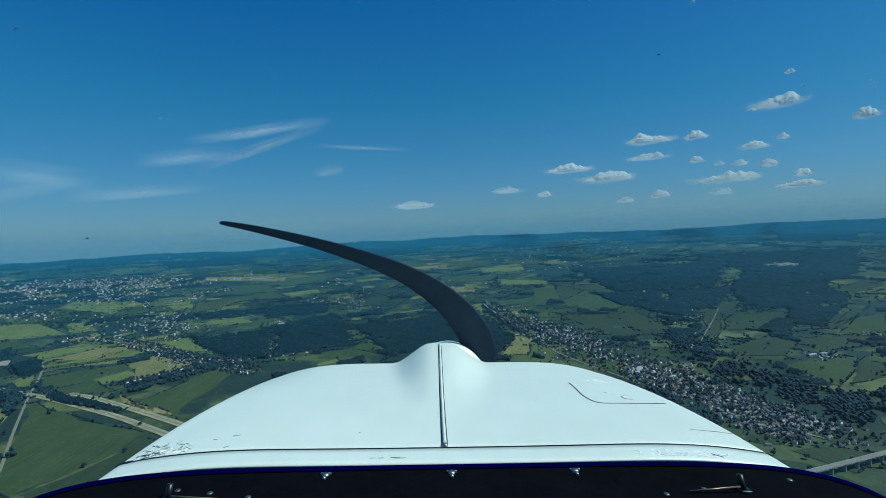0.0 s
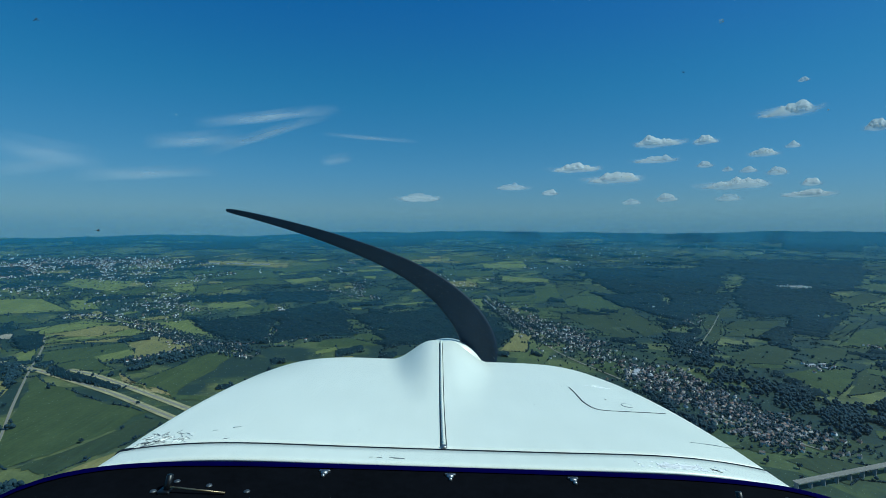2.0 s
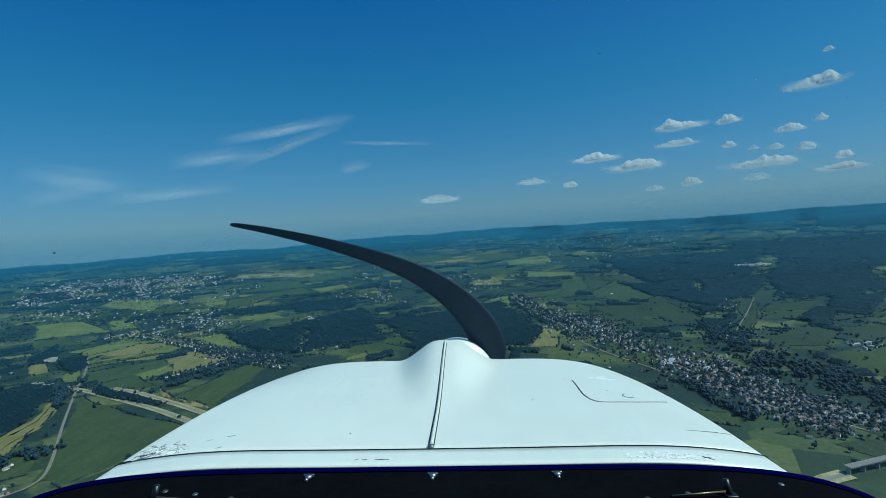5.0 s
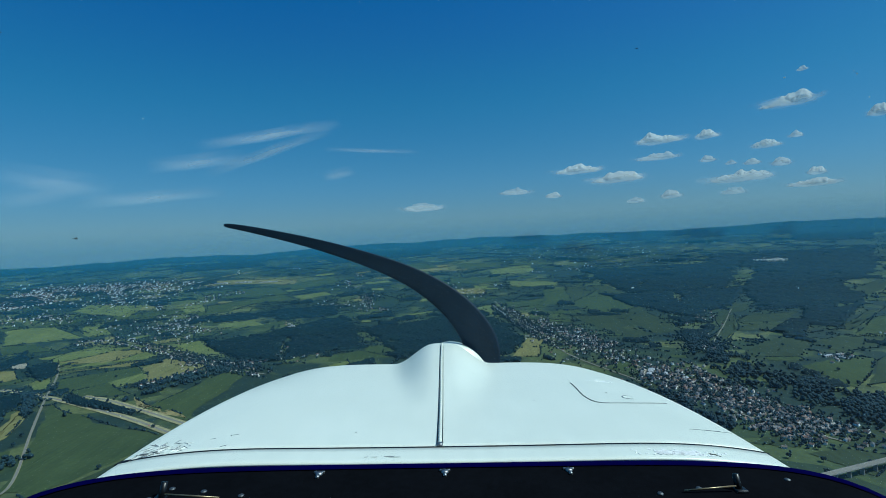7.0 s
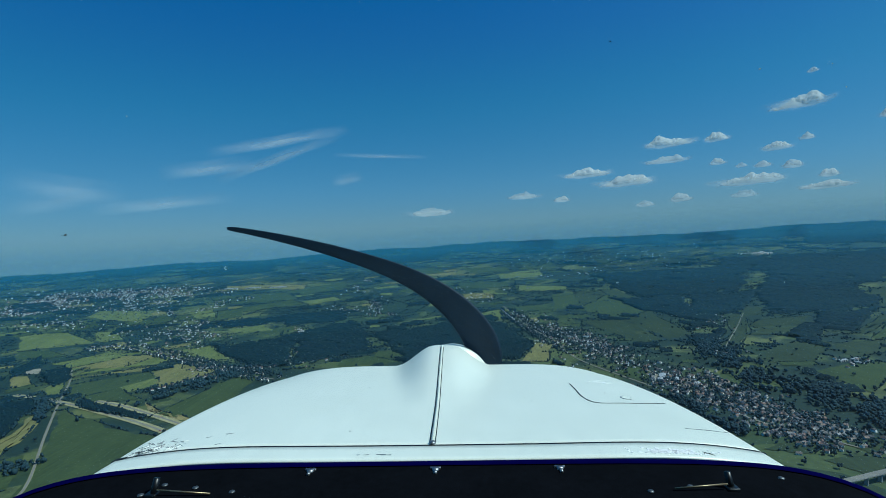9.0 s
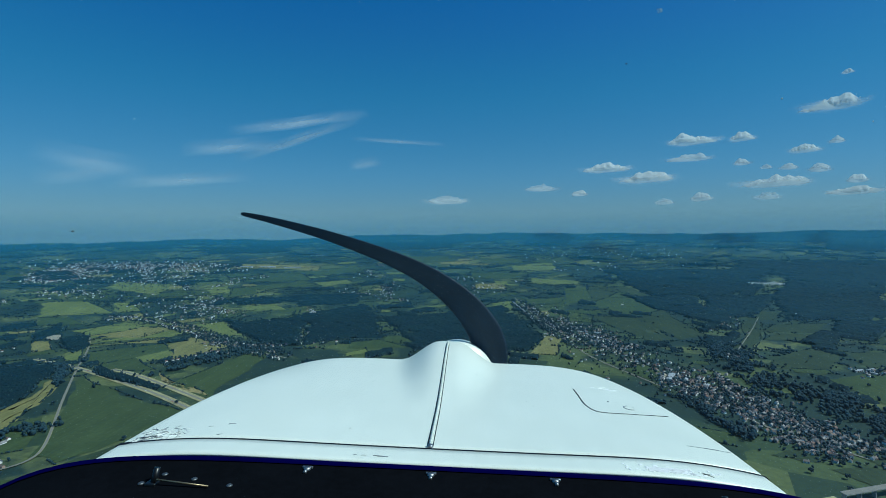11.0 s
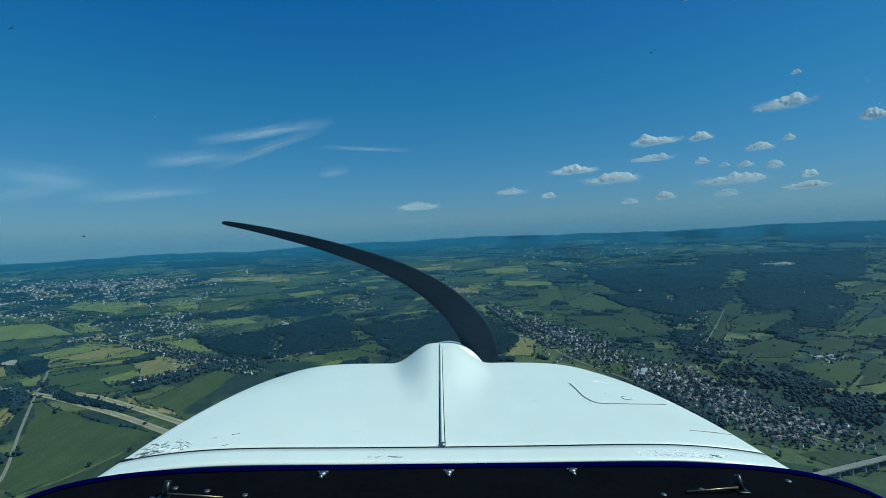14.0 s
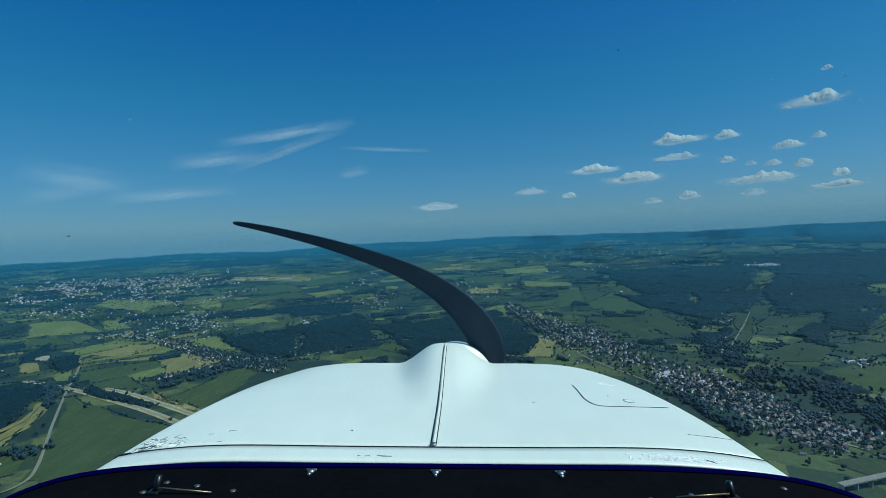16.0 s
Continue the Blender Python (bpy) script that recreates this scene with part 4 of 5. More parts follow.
def vapour(name, thick):
    """Cumulus droplets: bright through and through, dense in the core and torn and thin towards rim and base."""
    m, nt, two = cloud_material(name, 0.5)
    depth, loose, total, cut, clear = nt.nodes.new("ShaderNodeAttribute"), nt.nodes.new("ShaderNodeMapRange"), nt.nodes.new("ShaderNodeMath"), nt.nodes.new("ShaderNodeMapRange"), nt.nodes.new("ShaderNodeMath")
    depth.attribute_name = "thick"
    loose.inputs["To Min"].default_value, loose.inputs["To Max"].default_value = -0.40, 0.40
    nt.links.new(noise_at(nt, 36, 6, (0.6, 1, 1.2)), loose.inputs["Value"])
    nt.links.new(depth.outputs["Fac"], total.inputs[0])
    nt.links.new(loose.outputs[0], total.inputs[1])
    cut.interpolation_type = "SMOOTHSTEP"
    cut.inputs["From Min"].default_value, cut.inputs["From Max"].default_value, cut.inputs["To Max"].default_value = 0.08, 0.95, thick
    nt.links.new(total.outputs[0], cut.inputs["Value"])
    clear.operation = "SUBTRACT"
    clear.inputs[0].default_value = 1.0
    nt.links.new(cut.outputs[0], clear.inputs[1])
    nt.links.new(clear.outputs[0], two.inputs[0])
    return m


def wisp_material():
    """Vapour that thins out from the middle in torn shreds."""
    m, nt, two = cloud_material("cloud_wisps", 0.5)
    co, flat, sp = nt.nodes.new("ShaderNodeTexCoord"), nt.nodes.new("ShaderNodeVectorMath"), nt.nodes.new("ShaderNodeVectorMath")
    flat.operation, sp.operation = "MULTIPLY", "DISTANCE"
    flat.inputs[1].default_value, sp.inputs[1].default_value = (1, 0, 1), (0.5, 0, 0.5)
    nt.links.new(co.outputs["Generated"], flat.inputs[0])
    nt.links.new(flat.outputs[0], sp.inputs[0])
    mr, mix, thin = nt.nodes.new("ShaderNodeMapRange"), nt.nodes.new("ShaderNodeMath"), nt.nodes.new("ShaderNodeMapRange")
    mr.inputs["From Min"].default_value, mr.inputs["From Max"].default_value = 0.06, 0.50
    mr.inputs["To Min"].default_value, mr.inputs["To Max"].default_value = 0.70, -0.30
    nt.links.new(sp.outputs["Value"], mr.inputs["Value"])
    mix.operation = "ADD"
    nt.links.new(mr.outputs[0], mix.inputs[0])
    nt.links.new(noise_at(nt, 70, 6, (0.6, 1, 1.3)), mix.inputs[1])
    thin.interpolation_type = "SMOOTHSTEP"
    thin.inputs["From Min"].default_value, thin.inputs["From Max"].default_value = 0.42, 1.0
    thin.inputs["To Min"].default_value, thin.inputs["To Max"].default_value = 1.0, 0.50
    nt.links.new(mix.outputs[0], thin.inputs["Value"])
    nt.links.new(thin.outputs[0], two.inputs[0])
    return m


CLOUD, THIN_CLOUD, FAINT_CLOUD = vapour("cloud_vapour", 0.88), vapour("thin_cloud_vapour", 0.58), vapour("faint_cloud_vapour", 0.30)
WISPS = wisp_material()
EYE = Vector((0, 0, 450))


def toward(heading, height, far):
    h, e = radians(heading), radians(height)
    return EYE + far * Vector((math.sin(h) * math.cos(e), math.cos(h) * math.cos(e), math.sin(e)))


def cumulus(far, heading, height, wide, tall, seed, thin=1.0, peak=0.0):
    """A small fair-weather cloud: flat torn base, piled top. Angles in degrees, wide and tall in degrees across."""
    w, h = far * radians(wide) * 1.12, far * radians(tall) * 1.12
    skew = Vector((seed * 7.3, seed * 1.7, 0))
    nu, nv = 64, 14
    verts, thick = [], []
    for back in (False, True):
        for i in range(nu + 1):
            x = math.sin(math.pi * (i / nu - 0.5))
            shoulder = max(0.0, 1 - abs(x) ** 2.6) ** 0.7
            along_x = Vector((x * w / h, 0, 0)) + skew
            pile = 0.28 + 0.60 * math.exp(-((x - peak) / (0.50 if peak * (x - peak) > 0 else 0.80)) ** 2)
            pile += 0.26 * noise.fractal(along_x * 0.9, 1.0, 2.0, 2) + 0.13 * (0.5 - abs(noise.noise(along_x * 2.6)))
            tall_here = h * shoulder * min(1.1, max(0.20, pile))
            for k in range(nv + 1):
                v = k / nv
                q = Vector((x * w / h, 0, v * tall_here / h)) * 2.6 + skew
                lump = (0.30 - abs(noise.noise(q)) - 0.5 * abs(noise.noise(q * 2.2))) * math.sin(math.pi * min(1.0, v * 1.15)) * 0.13
                y = tall_here * (0.75 * v - 0.25 * math.cos(v * math.pi / 2) - lump)
                z = tall_here * (0.7 * v + 0.3 * math.sin(v * math.pi / 2) + lump)
                if back:
                    y, z = y + tall_here * 0.5 * math.sin(math.pi * v), z - tall_here * 0.12 * math.sin(math.pi * v)
                verts.append((x * w * 0.5, y, z))
                side = min(1.0, (1 - abs(x)) / 0.40)
                thick.append(side * (0.25 + 0.75 * side) * min(1.0, 0.05 + v / 0.55) * (0.72 + 0.28 * min(1.0, (1 - v) / 0.15)) * (0.45 if back else 1.0))
    row, sheet_size = nv + 1, (nu + 1) * (nv + 1)
    faces = []
    for i in range(nu):
        for k in range(nv):
            f = [i * row + k, (i + 1) * row + k, (i + 1) * row + k + 1, i * row + k + 1]
            faces += [f, [sheet_size + j for j in reversed(f)]]
    me = mesh_of("cloud", verts, faces, CLOUD if thin > 0.75 else THIN_CLOUD if thin > 0.5 else FAINT_CLOUD, True)
    me.attributes.new("thick", "FLOAT", "POINT").data.foreach_set("value", thick)
    ob = new("cloud", me)
    p = toward(heading, height, far)
    ob.matrix_basis = pose(p.x, p.y, p.z, 0, 0, -heading)
    tagged(ob, "small white fair-weather cloud with a flat base", "cloud", "fair-weather clouds", "structure")
    # torn vapour round it
    fw, fh = w * 0.72, h * 0.62
    verts = [(fw * (i / 6 - 1), 0.12 * h * math.sin(i * 0.9 + seed) + fh * (j / 3 - 1) * 1.2, fh * (j / 3 - 1)) for i in range(13) for j in range(7)]
    faces = [(i * 7 + j, i * 7 + 7 + j, i * 7 + 8 + j, i * 7 + j + 1) for i in range(12) for j in range(6)]
    fringe = part("wisps", mesh_of("wisps", verts, faces, WISPS, True), ob, "soft torn edge of vapour")
    fringe.location.z = h * 0.25


def cirrus(heading, height, wide, tall, tilt, seed, clear):
    """A thin veil of high ice cloud, streaked along its length."""
    m, nt, two = cloud_material("ice_cloud", 0.5)
    co = nt.nodes.new("ShaderNodeTexCoord")
    sp = nt.nodes.new("ShaderNodeSeparateXYZ")
    nt.links.new(co.outputs["Generated"], sp.inputs[0])

    def maths(op, a, b=0.0):
        q = nt.nodes.new("ShaderNodeMath")
        q.operation = op
        for s, value in ((q.inputs[0], a), (q.inputs[1], b)):
            if isinstance(value, (int, float)):
                s.default_value = value
            else:
                nt.links.new(value, s)
        return q.outputs[0]

    fall = [maths("SUBTRACT", 1.0, maths("POWER", maths("ABSOLUTE", maths("MULTIPLY", maths("SUBTRACT", sp.outputs[k], 0.5), 2.0)), 1.5)) for k in ("X", "Z")]
    streak = noise_at(nt, 180 + seed * 7, 5, (0.45, 1, 1.3))
    streak = maths("MAXIMUM", maths("MULTIPLY", maths("SUBTRACT", streak, 0.30), 2.0), 0.0)
    body = maths("MULTIPLY", maths("MULTIPLY", fall[0], fall[1]), streak)
    nt.links.new(maths("SUBTRACT", 1.0, maths("MULTIPLY", body, clear)), two.inputs[0])
    far = 4700
    w, h = far * radians(wide) / 2, far * radians(tall) / 2
    verts = [(w * (i / 8 - 1), 0.02 * w * math.sin(i + k) + h * (k / 3 - 1) * 1.4, h * (k / 3 - 1) + 0.06 * h * math.sin(i * 0.7)) for i in range(17) for k in range(7)]
    faces = [(i * 7 + k, i * 7 + 7 + k, i * 7 + 8 + k, i * 7 + k + 1) for i in range(16) for k in range(6)]
    ob = new("cirrus_cloud", mesh_of("cirrus_cloud", verts, faces, m, True))
    p = toward(heading, height, far)
    ob.matrix_basis = pose(p.x, p.y, p.z, 0, 0, -heading) @ pose(0, 0, 0, 0, -tilt, 0)
    tagged(ob, "thin white streak of ice cloud high in the blue sky", "cloud", "ice clouds", "structure")


cumulus(4120, 36.21, 10.75, 4.9, 1.70, 1, 1.0, 0.45)
cumulus(4700, 42.88, 8.66, 2.16, 1.13, 2, 1.0)
cumulus(4080, 24.9, 8.83, 4.9, 1.30, 3, 1.0, -0.4)
cumulus(4220, 29.43, 8.80, 2.39, 1.05, 4, 0.8)
cumulus(3620, 34.49, 7.21, 2.69, 0.88, 5, 1.0)
cumulus(4260, 36.83, 7.83, 1.29, 0.64, 6, 0.7)
cumulus(4820, 24.54, 7.18, 4.4, 0.85, 7, 0.7, 0.4)
cumulus(4900, 29.43, 6.45, 1.6, 0.70, 8, 0.7)
cumulus(4440, 16.29, 6.50, 5.4, 1.05, 9, 0.9, -0.1)
cumulus(4920, 20.49, 5.18, 6.0, 1.30, 10, 1.0, 0.3)
cumulus(4480, 32.09, 4.15, 6.25, 1.25, 11, 1.0, 0.45)
cumulus(4920, 33.28, 5.73, 1.59, 0.62, 12, 0.7)
cumulus(4860, 35.64, 5.34, 1.86, 0.87, 13, 0.6)
cumulus(4840, 38.31, 4.18, 1.65, 0.84, 14, 0.8)
cumulus(4920, 37.91, 3.15, 4.2, 0.75, 15, 0.8, 0.4)
cumulus(4920, 25.86, 3.05, 2.2, 0.80, 16, 0.7)
cumulus(4460, 22.36, 2.80, 2.0, 0.65, 17, 0.5)
cumulus(4020, 31.58, 2.99, 2.43, 0.69, 18, 0.5)
cumulus(4920, 9.22, 4.62, 3.59, 0.79, 19, 0.5)
cumulus(4800, 13.53, 3.97, 1.90, 0.65, 20, 0.6)
cumulus(4920, -1.81, 3.32, 5.02, 0.94, 21, 0.3)
cumulus(4480, 37.49, 13.71, 0.93, 0.53, 22, 0.6)
cumulus(4840, 31.46, 5.95, 1.07, 0.46, 23, 0.5)
cirrus(-18.40, 12.35, 15.5, 1.9, 11.0, 24, 0.85)
cirrus(-18.60, 10.55, 14.5, 1.6, 21.0, 25, 0.80)
cirrus(-25.75, 9.4, 9.79, 2.2, 8.6, 26, 0.60)
cirrus(-30.01, 5.71, 13.25, 1.61, 6.0, 27, 0.55)
cirrus(-7.21, 10.49, 11.27, 0.70, -3.1, 28, 0.60)
cirrus(-11.27, 8.01, 3.78, 1.61, 10.2, 29, 0.50)
cirrus(-37.95, 7.15, 9.47, 3.02, -8.5, 30, 0.30)
cirrus(-38.90, 6.04, 7.64, 2.61, 12.6, 31, 0.30)

# ---- haze in the far air ----
def haze_material(share):
    """Thin scattering air: thickest low over the hills, thinning out upwards and clear close to the ground's own trees."""
    m, nt, b = material("haze", 1.0)
    nt.nodes.remove(b)
    # haze is put into this blue, carried by thin see-through ring shells
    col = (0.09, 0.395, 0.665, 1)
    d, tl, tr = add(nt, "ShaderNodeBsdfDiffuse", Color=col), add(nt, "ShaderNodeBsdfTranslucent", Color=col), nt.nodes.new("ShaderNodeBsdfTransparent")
    one, two, up = add(nt, "ShaderNodeMixShader", Fac=0.5), nt.nodes.new("ShaderNodeMixShader"), add(nt, "ShaderNodeCombineXYZ", Z=1.0)
    for facing in (d, tl):                    # air scatters alike on every side
        nt.links.new(up.outputs[0], facing.inputs["Normal"])
    nt.links.new(d.outputs[0], one.inputs[1])
    nt.links.new(tl.outputs[0], one.inputs[2])
    nt.links.new(tr.outputs[0], two.inputs[1])
    nt.links.new(one.outputs[0], two.inputs[2])
    nt.links.new(two.outputs[0], nt.nodes["Material Output"].inputs[0])
    co, geo = nt.nodes.new("ShaderNodeTexCoord"), nt.nodes.new("ShaderNodeNewGeometry")
    ends = []
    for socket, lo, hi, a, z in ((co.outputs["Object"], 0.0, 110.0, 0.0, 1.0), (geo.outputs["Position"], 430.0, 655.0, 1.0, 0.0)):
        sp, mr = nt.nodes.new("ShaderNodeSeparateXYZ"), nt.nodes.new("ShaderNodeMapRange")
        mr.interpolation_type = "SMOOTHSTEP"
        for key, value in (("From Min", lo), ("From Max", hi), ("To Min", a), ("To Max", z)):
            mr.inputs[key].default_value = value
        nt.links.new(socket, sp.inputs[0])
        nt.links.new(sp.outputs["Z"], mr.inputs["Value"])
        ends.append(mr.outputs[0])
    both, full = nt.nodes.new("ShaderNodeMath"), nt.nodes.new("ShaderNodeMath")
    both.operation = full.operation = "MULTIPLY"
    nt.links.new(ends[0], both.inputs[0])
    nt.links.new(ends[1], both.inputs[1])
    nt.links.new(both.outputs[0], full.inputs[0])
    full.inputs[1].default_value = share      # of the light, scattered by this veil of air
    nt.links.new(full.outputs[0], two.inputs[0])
    return m


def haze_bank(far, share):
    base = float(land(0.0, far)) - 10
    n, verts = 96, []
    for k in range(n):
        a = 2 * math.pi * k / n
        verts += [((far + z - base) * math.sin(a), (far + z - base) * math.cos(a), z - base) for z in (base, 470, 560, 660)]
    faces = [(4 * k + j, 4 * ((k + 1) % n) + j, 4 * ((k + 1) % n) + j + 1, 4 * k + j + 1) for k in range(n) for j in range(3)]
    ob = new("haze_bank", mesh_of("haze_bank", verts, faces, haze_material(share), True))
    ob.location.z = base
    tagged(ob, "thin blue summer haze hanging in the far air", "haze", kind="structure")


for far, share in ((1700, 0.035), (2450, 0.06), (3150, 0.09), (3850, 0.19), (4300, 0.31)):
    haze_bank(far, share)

# ---- the aeroplane's nose ----
plane_nose = new("aeroplane_nose")
plane_nose.matrix_basis = pose(0, 0, 450) @ pose(0, 0, 0, -1.77) @ pose(0, 0, 0, 0, 2.23)
tagged(plane_nose, "white gloss nose cowling of a light aeroplane with a black propeller", "aeroplane")
HALF = 0.54


def crown_z(d):
    return -0.331 - (d - 0.8) * 0.0715


def shoulder_z(d):
    return -0.352 - 0.113 * max(0.0, d - 0.86) ** 1.7


def hump(x, d):
    k = min(1.0, max(0.0, (d - 1.0) / 0.66))
    k = k * k * (3 - 2 * k)
    w = 0.09 + 0.075 * k
    t = min(1.0, max(0.0, (abs(x) / w - 0.16) / 0.84))
    return 0.071 * k * (1 - t * t * (3 - 2 * t))


def cowl_top(x, d):
    a = abs(x) / HALF
    z = crown_z(d) - (crown_z(d) - shoulder_z(d)) * min(a, 1.3) ** 4.5 + 0.004 * math.exp(-((a - 0.75) / 0.3) ** 2)
    if a > 1:
        z -= 2.2 * (abs(x) - HALF) ** 1.15
    return z + hump(x, d)


def cowl_surface(d0, d1, steps, nose, half=HALF + 0.05):
    xs = [half * math.sin(math.pi / 2 * (k / 40 - 1)) for k in range(81)]
    verts, rows = [], 0
    for i in range(steps + 1):
        d = d0 + (d1 - d0) * i / steps
        verts += [(x, d, cowl_top(x, d)) for x in xs]
        rows += 1
    if nose:
        for k in range(1, 13):
            a = k / 12 * math.pi / 2
            verts += [(x * (1 - 0.10 * (1 - math.cos(a))), d1 + 0.09 * math.sin(a), cowl_top(x, d1) - 0.16 * (1 - math.cos(a))) for x in xs]
            rows += 1
    n = len(xs)
    # skirts down both sides
    out = []
    for r in range(rows):
        row = verts[r * n:(r + 1) * n]
        left = [(row[0][0] - 0.012 * s, row[0][1], row[0][2] - 0.14 * s) for s in (3, 2, 1)]
        right = [(row[-1][0] + 0.012 * s, row[-1][1], row[-1][2] - 0.14 * s) for s in (1, 2, 3)]
        out += left + row + right
    n += 6
    faces = [(r * n + c, r * n + c + 1, (r + 1) * n + c + 1, (r + 1) * n + c) for r in range(rows - 1) for c in range(n - 1)]
    return out, faces


def shell(name, d0, d1, steps, mat, nose=False, label=""):
    v, f = cowl_surface(d0, d1, steps, nose)
    ob = part(name, mesh_of(name, v, f, mat, True), plane_nose, label)
    s = ob.modifiers.new("thickness", "SOLIDIFY")
    s.thickness, s.offset = 0.004, -1
    return ob


shell("cowling", 0.806, 1.675, 44, PAINT, True, "white gloss engine cowling with a raised centre ridge")
shell("windscreen_fairing", 0.735, 0.801, 4, PAINT, False, "white painted fairing strip below the windscreen")


def ridge_x(d):
    """The hinge runs slightly aslant."""
    return -0.0075 * (1.69 - d) / 0.89


def on_cowl(x, d, up=0.0):
    return Vector((x, d, cowl_top(x, d) + up))


def seam(name, pts, width, up, mat, label=""):
    """A thin raised line that lies on the cowling."""
    bm = bmesh.new()
    ring = []
    for k, (x, d) in enumerate(pts):
        x2, d2 = pts[min(k + 1, len(pts) - 1)]
        x1, d1 = pts[max(k - 1, 0)]
        t = Vector((x2 - x1, d2 - d1)).normalized()
        sx, sd = -t.y * width / 2, t.x * width / 2
        ring.append([bm.verts.new(on_cowl(x + sx, d + sd, -0.003)), bm.verts.new(on_cowl(x + sx * 0.8, d + sd * 0.8, up)),
                     bm.verts.new(on_cowl(x - sx * 0.8, d - sd * 0.8, up)), bm.verts.new(on_cowl(x - sx, d - sd, -0.003))])
    for p, q in zip(ring, ring[1:]):
        for k in range(3):
            bm.faces.new((p[k], p[k + 1], q[k + 1], q[k]))
    bm.faces.new(ring[0])
    bm.faces.new(ring[-1])
    return part(name, bm_mesh(name, bm, mat), plane_nose, label)


seam("rear_seam", [(-0.585 + 1.17 * k / 80, 0.8035) for k in range(81)], 0.0055, 0.0006, GAP, "dark sealed joint between cowling and fairing")

seam("seam_end", [(-0.59 + 0.07 * k / 20, 0.8035) for k in range(21)], 0.011, 0.0010, GAP, "wider dark end of the joint")

# piano hinge along the ridge
hinge = part("hinge", mesh_of("hinge", [on_cowl(x + ridge_x(d), d, u) for d in [0.82 + 0.028 * k for k in range(30)] for x, u in ((-0.0036, 0.0006), (0.0036, 0.0006), (0.0036, -0.003), (-0.0036, -0.003))],
             [(4 * k + j, 4 * k + (j + 1) % 4, 4 * k + 4 + (j + 1) % 4, 4 * k + 4 + j) for k in range(29) for j in range(4)], PAINT), plane_nose, "white piano hinge on the ridge")
for s in (-1, 1):
    seam("hinge_gap", [(s * 0.0046 + ridge_x(0.815 + 0.0205 * k), 0.815 + 0.0205 * k) for k in range(40)], 0.0026 if s < 0 else 0.0016, 0.0012, GAP, "dark gap beside the hinge")
bm = bmesh.new()
rod(bm, (0, 0, 0), (0, 0.0135, 0), 0.0026, 8)
knuckle = bm_mesh("knuckle", bm, PAINT, True)
for k in range(52):
    ob = part("knuckle", knuckle, hinge)
    ob.location = on_cowl(ridge_x(0.815 + k * 0.0162), 0.815 + k * 0.0162, 0.0012)
bm = bmesh.new()
rod(bm, on_cowl(-0.0075, 0.812, -0.002), on_cowl(-0.0075, 0.812, 0.004), 0.0055, 14)
part("hinge_stud", bm_mesh("hinge_stud", bm, STEEL, True), plane_nose, "steel hinge end stud")

# oil filler door on the cowling's right-hand half
door = [(0.346, 1.309), (0.344, 1.270), (0.342, 1.238), (0.338, 1.195), (0.335, 1.157), (0.336, 1.130), (0.339, 1.105), (0.346, 1.087), (0.358, 1.079), (0.373, 1.077), (0.405, 1.078), (0.437, 1.080), (0.472, 1.086), (0.506, 1.093)]
seam("filler_door_edge", door, 0.0032, 0.0008, GAP, "dark outline of the oil filler door")
for x, d, r in ((0.436, 1.137, 0.012), (0.441, 1.343, 0.022)):
    bm = bmesh.new()
    bmesh.ops.create_cone(bm, cap_ends=True, segments=20, radius1=r, radius2=r * 0.9, depth=0.002, matrix=Matrix.Translation(on_cowl(x, d, 0.0)))
    bmesh.ops.inset_region(bm, faces=[f for f in bm.faces if abs(f.normal.z) > 0.9], thickness=0.003, depth=-0.0012)
    part("filler_door_latch", bm_mesh("filler_door_latch", bm, PAINT), plane_nose, "flush round latch in white paint")

for x, d, rx, rd in ((0.436, 1.137, 0.013, 0.017),):
    seam("latch_edge", [(x + rx * math.cos(0.3 * k + 0.4), d + rd * math.sin(0.3 * k + 0.4)) for k in range(17)], 0.0026, 0.0008, SCUFF, "thin grey outline of a latch")


def chips(name, mat, spread, n, seed, label, long=0.02, broad=0.1, tilt=0.35):
    """Flaked or scratched paint and painted glints, small thin scales lying on the cowling."""
    rng = np.random.default_rng(seed)
    bm = bmesh.new()
    (x0, x1), (d0, d1) = spread
    for _ in range(n):
        x, d, a = rng.uniform(x0, x1), rng.uniform(d0, d1), rng.normal(0, tilt)
        l, w = long * rng.uniform(0.3, 1.0), long * rng.uniform(0.4, 1.6) * broad
        c, s = math.cos(a), math.sin(a)
        ring = [on_cowl(x + c * p * l - s * q * w, d + s * p * l + c * q * w, 0.0008) for p, q in ((-0.5, -0.3), (0.1, -0.5), (0.5, 0.1), (-0.1, 0.5))]
        low = [bm.verts.new(p - Vector((0, 0, 0.002))) for p in ring]
        top = [bm.verts.new(p) for p in ring]
        bm.faces.new(top)
        for k in range(4):
            bm.faces.new((low[k], low[(k + 1) % 4], top[(k + 1) % 4], top[k]))
    tagged(part(name, bm_mesh(name, bm, mat), plane_nose, label), kind="stuff")


chips("chips_and_glints", CHIP_GLINT, ((0.335, 0.405), (0.752, 0.768)), 130, 3, "bright chipped paint on the fairing", 0.011, 0.55)
chips("chips_and_glints", CHIP_GLINT, ((0.29, 0.45), (0.750, 0.776)), 34, 4, "bright chipped paint on the fairing", 0.008, 0.55)
# glints of the far latch, laid on as white flecks
chips("chips_and_glints", CHIP_GLINT, ((0.40, 0.47), (1.330, 1.352)), 14, 5, "white flecks painted as glints by the filler door", 0.014, 0.5)
chips("scuff", GAP, ((-0.520, -0.455), (0.806, 0.856)), 16, 8, "dark frayed threads of tape by the joint", 0.026, 0.006, 0.8)
chips("scuff", SCUFF, ((-0.535, -0.440), (0.804, 0.872)), 34, 10, "grey frayed threads of tape by the joint", 0.028, 0.007, 0.8)
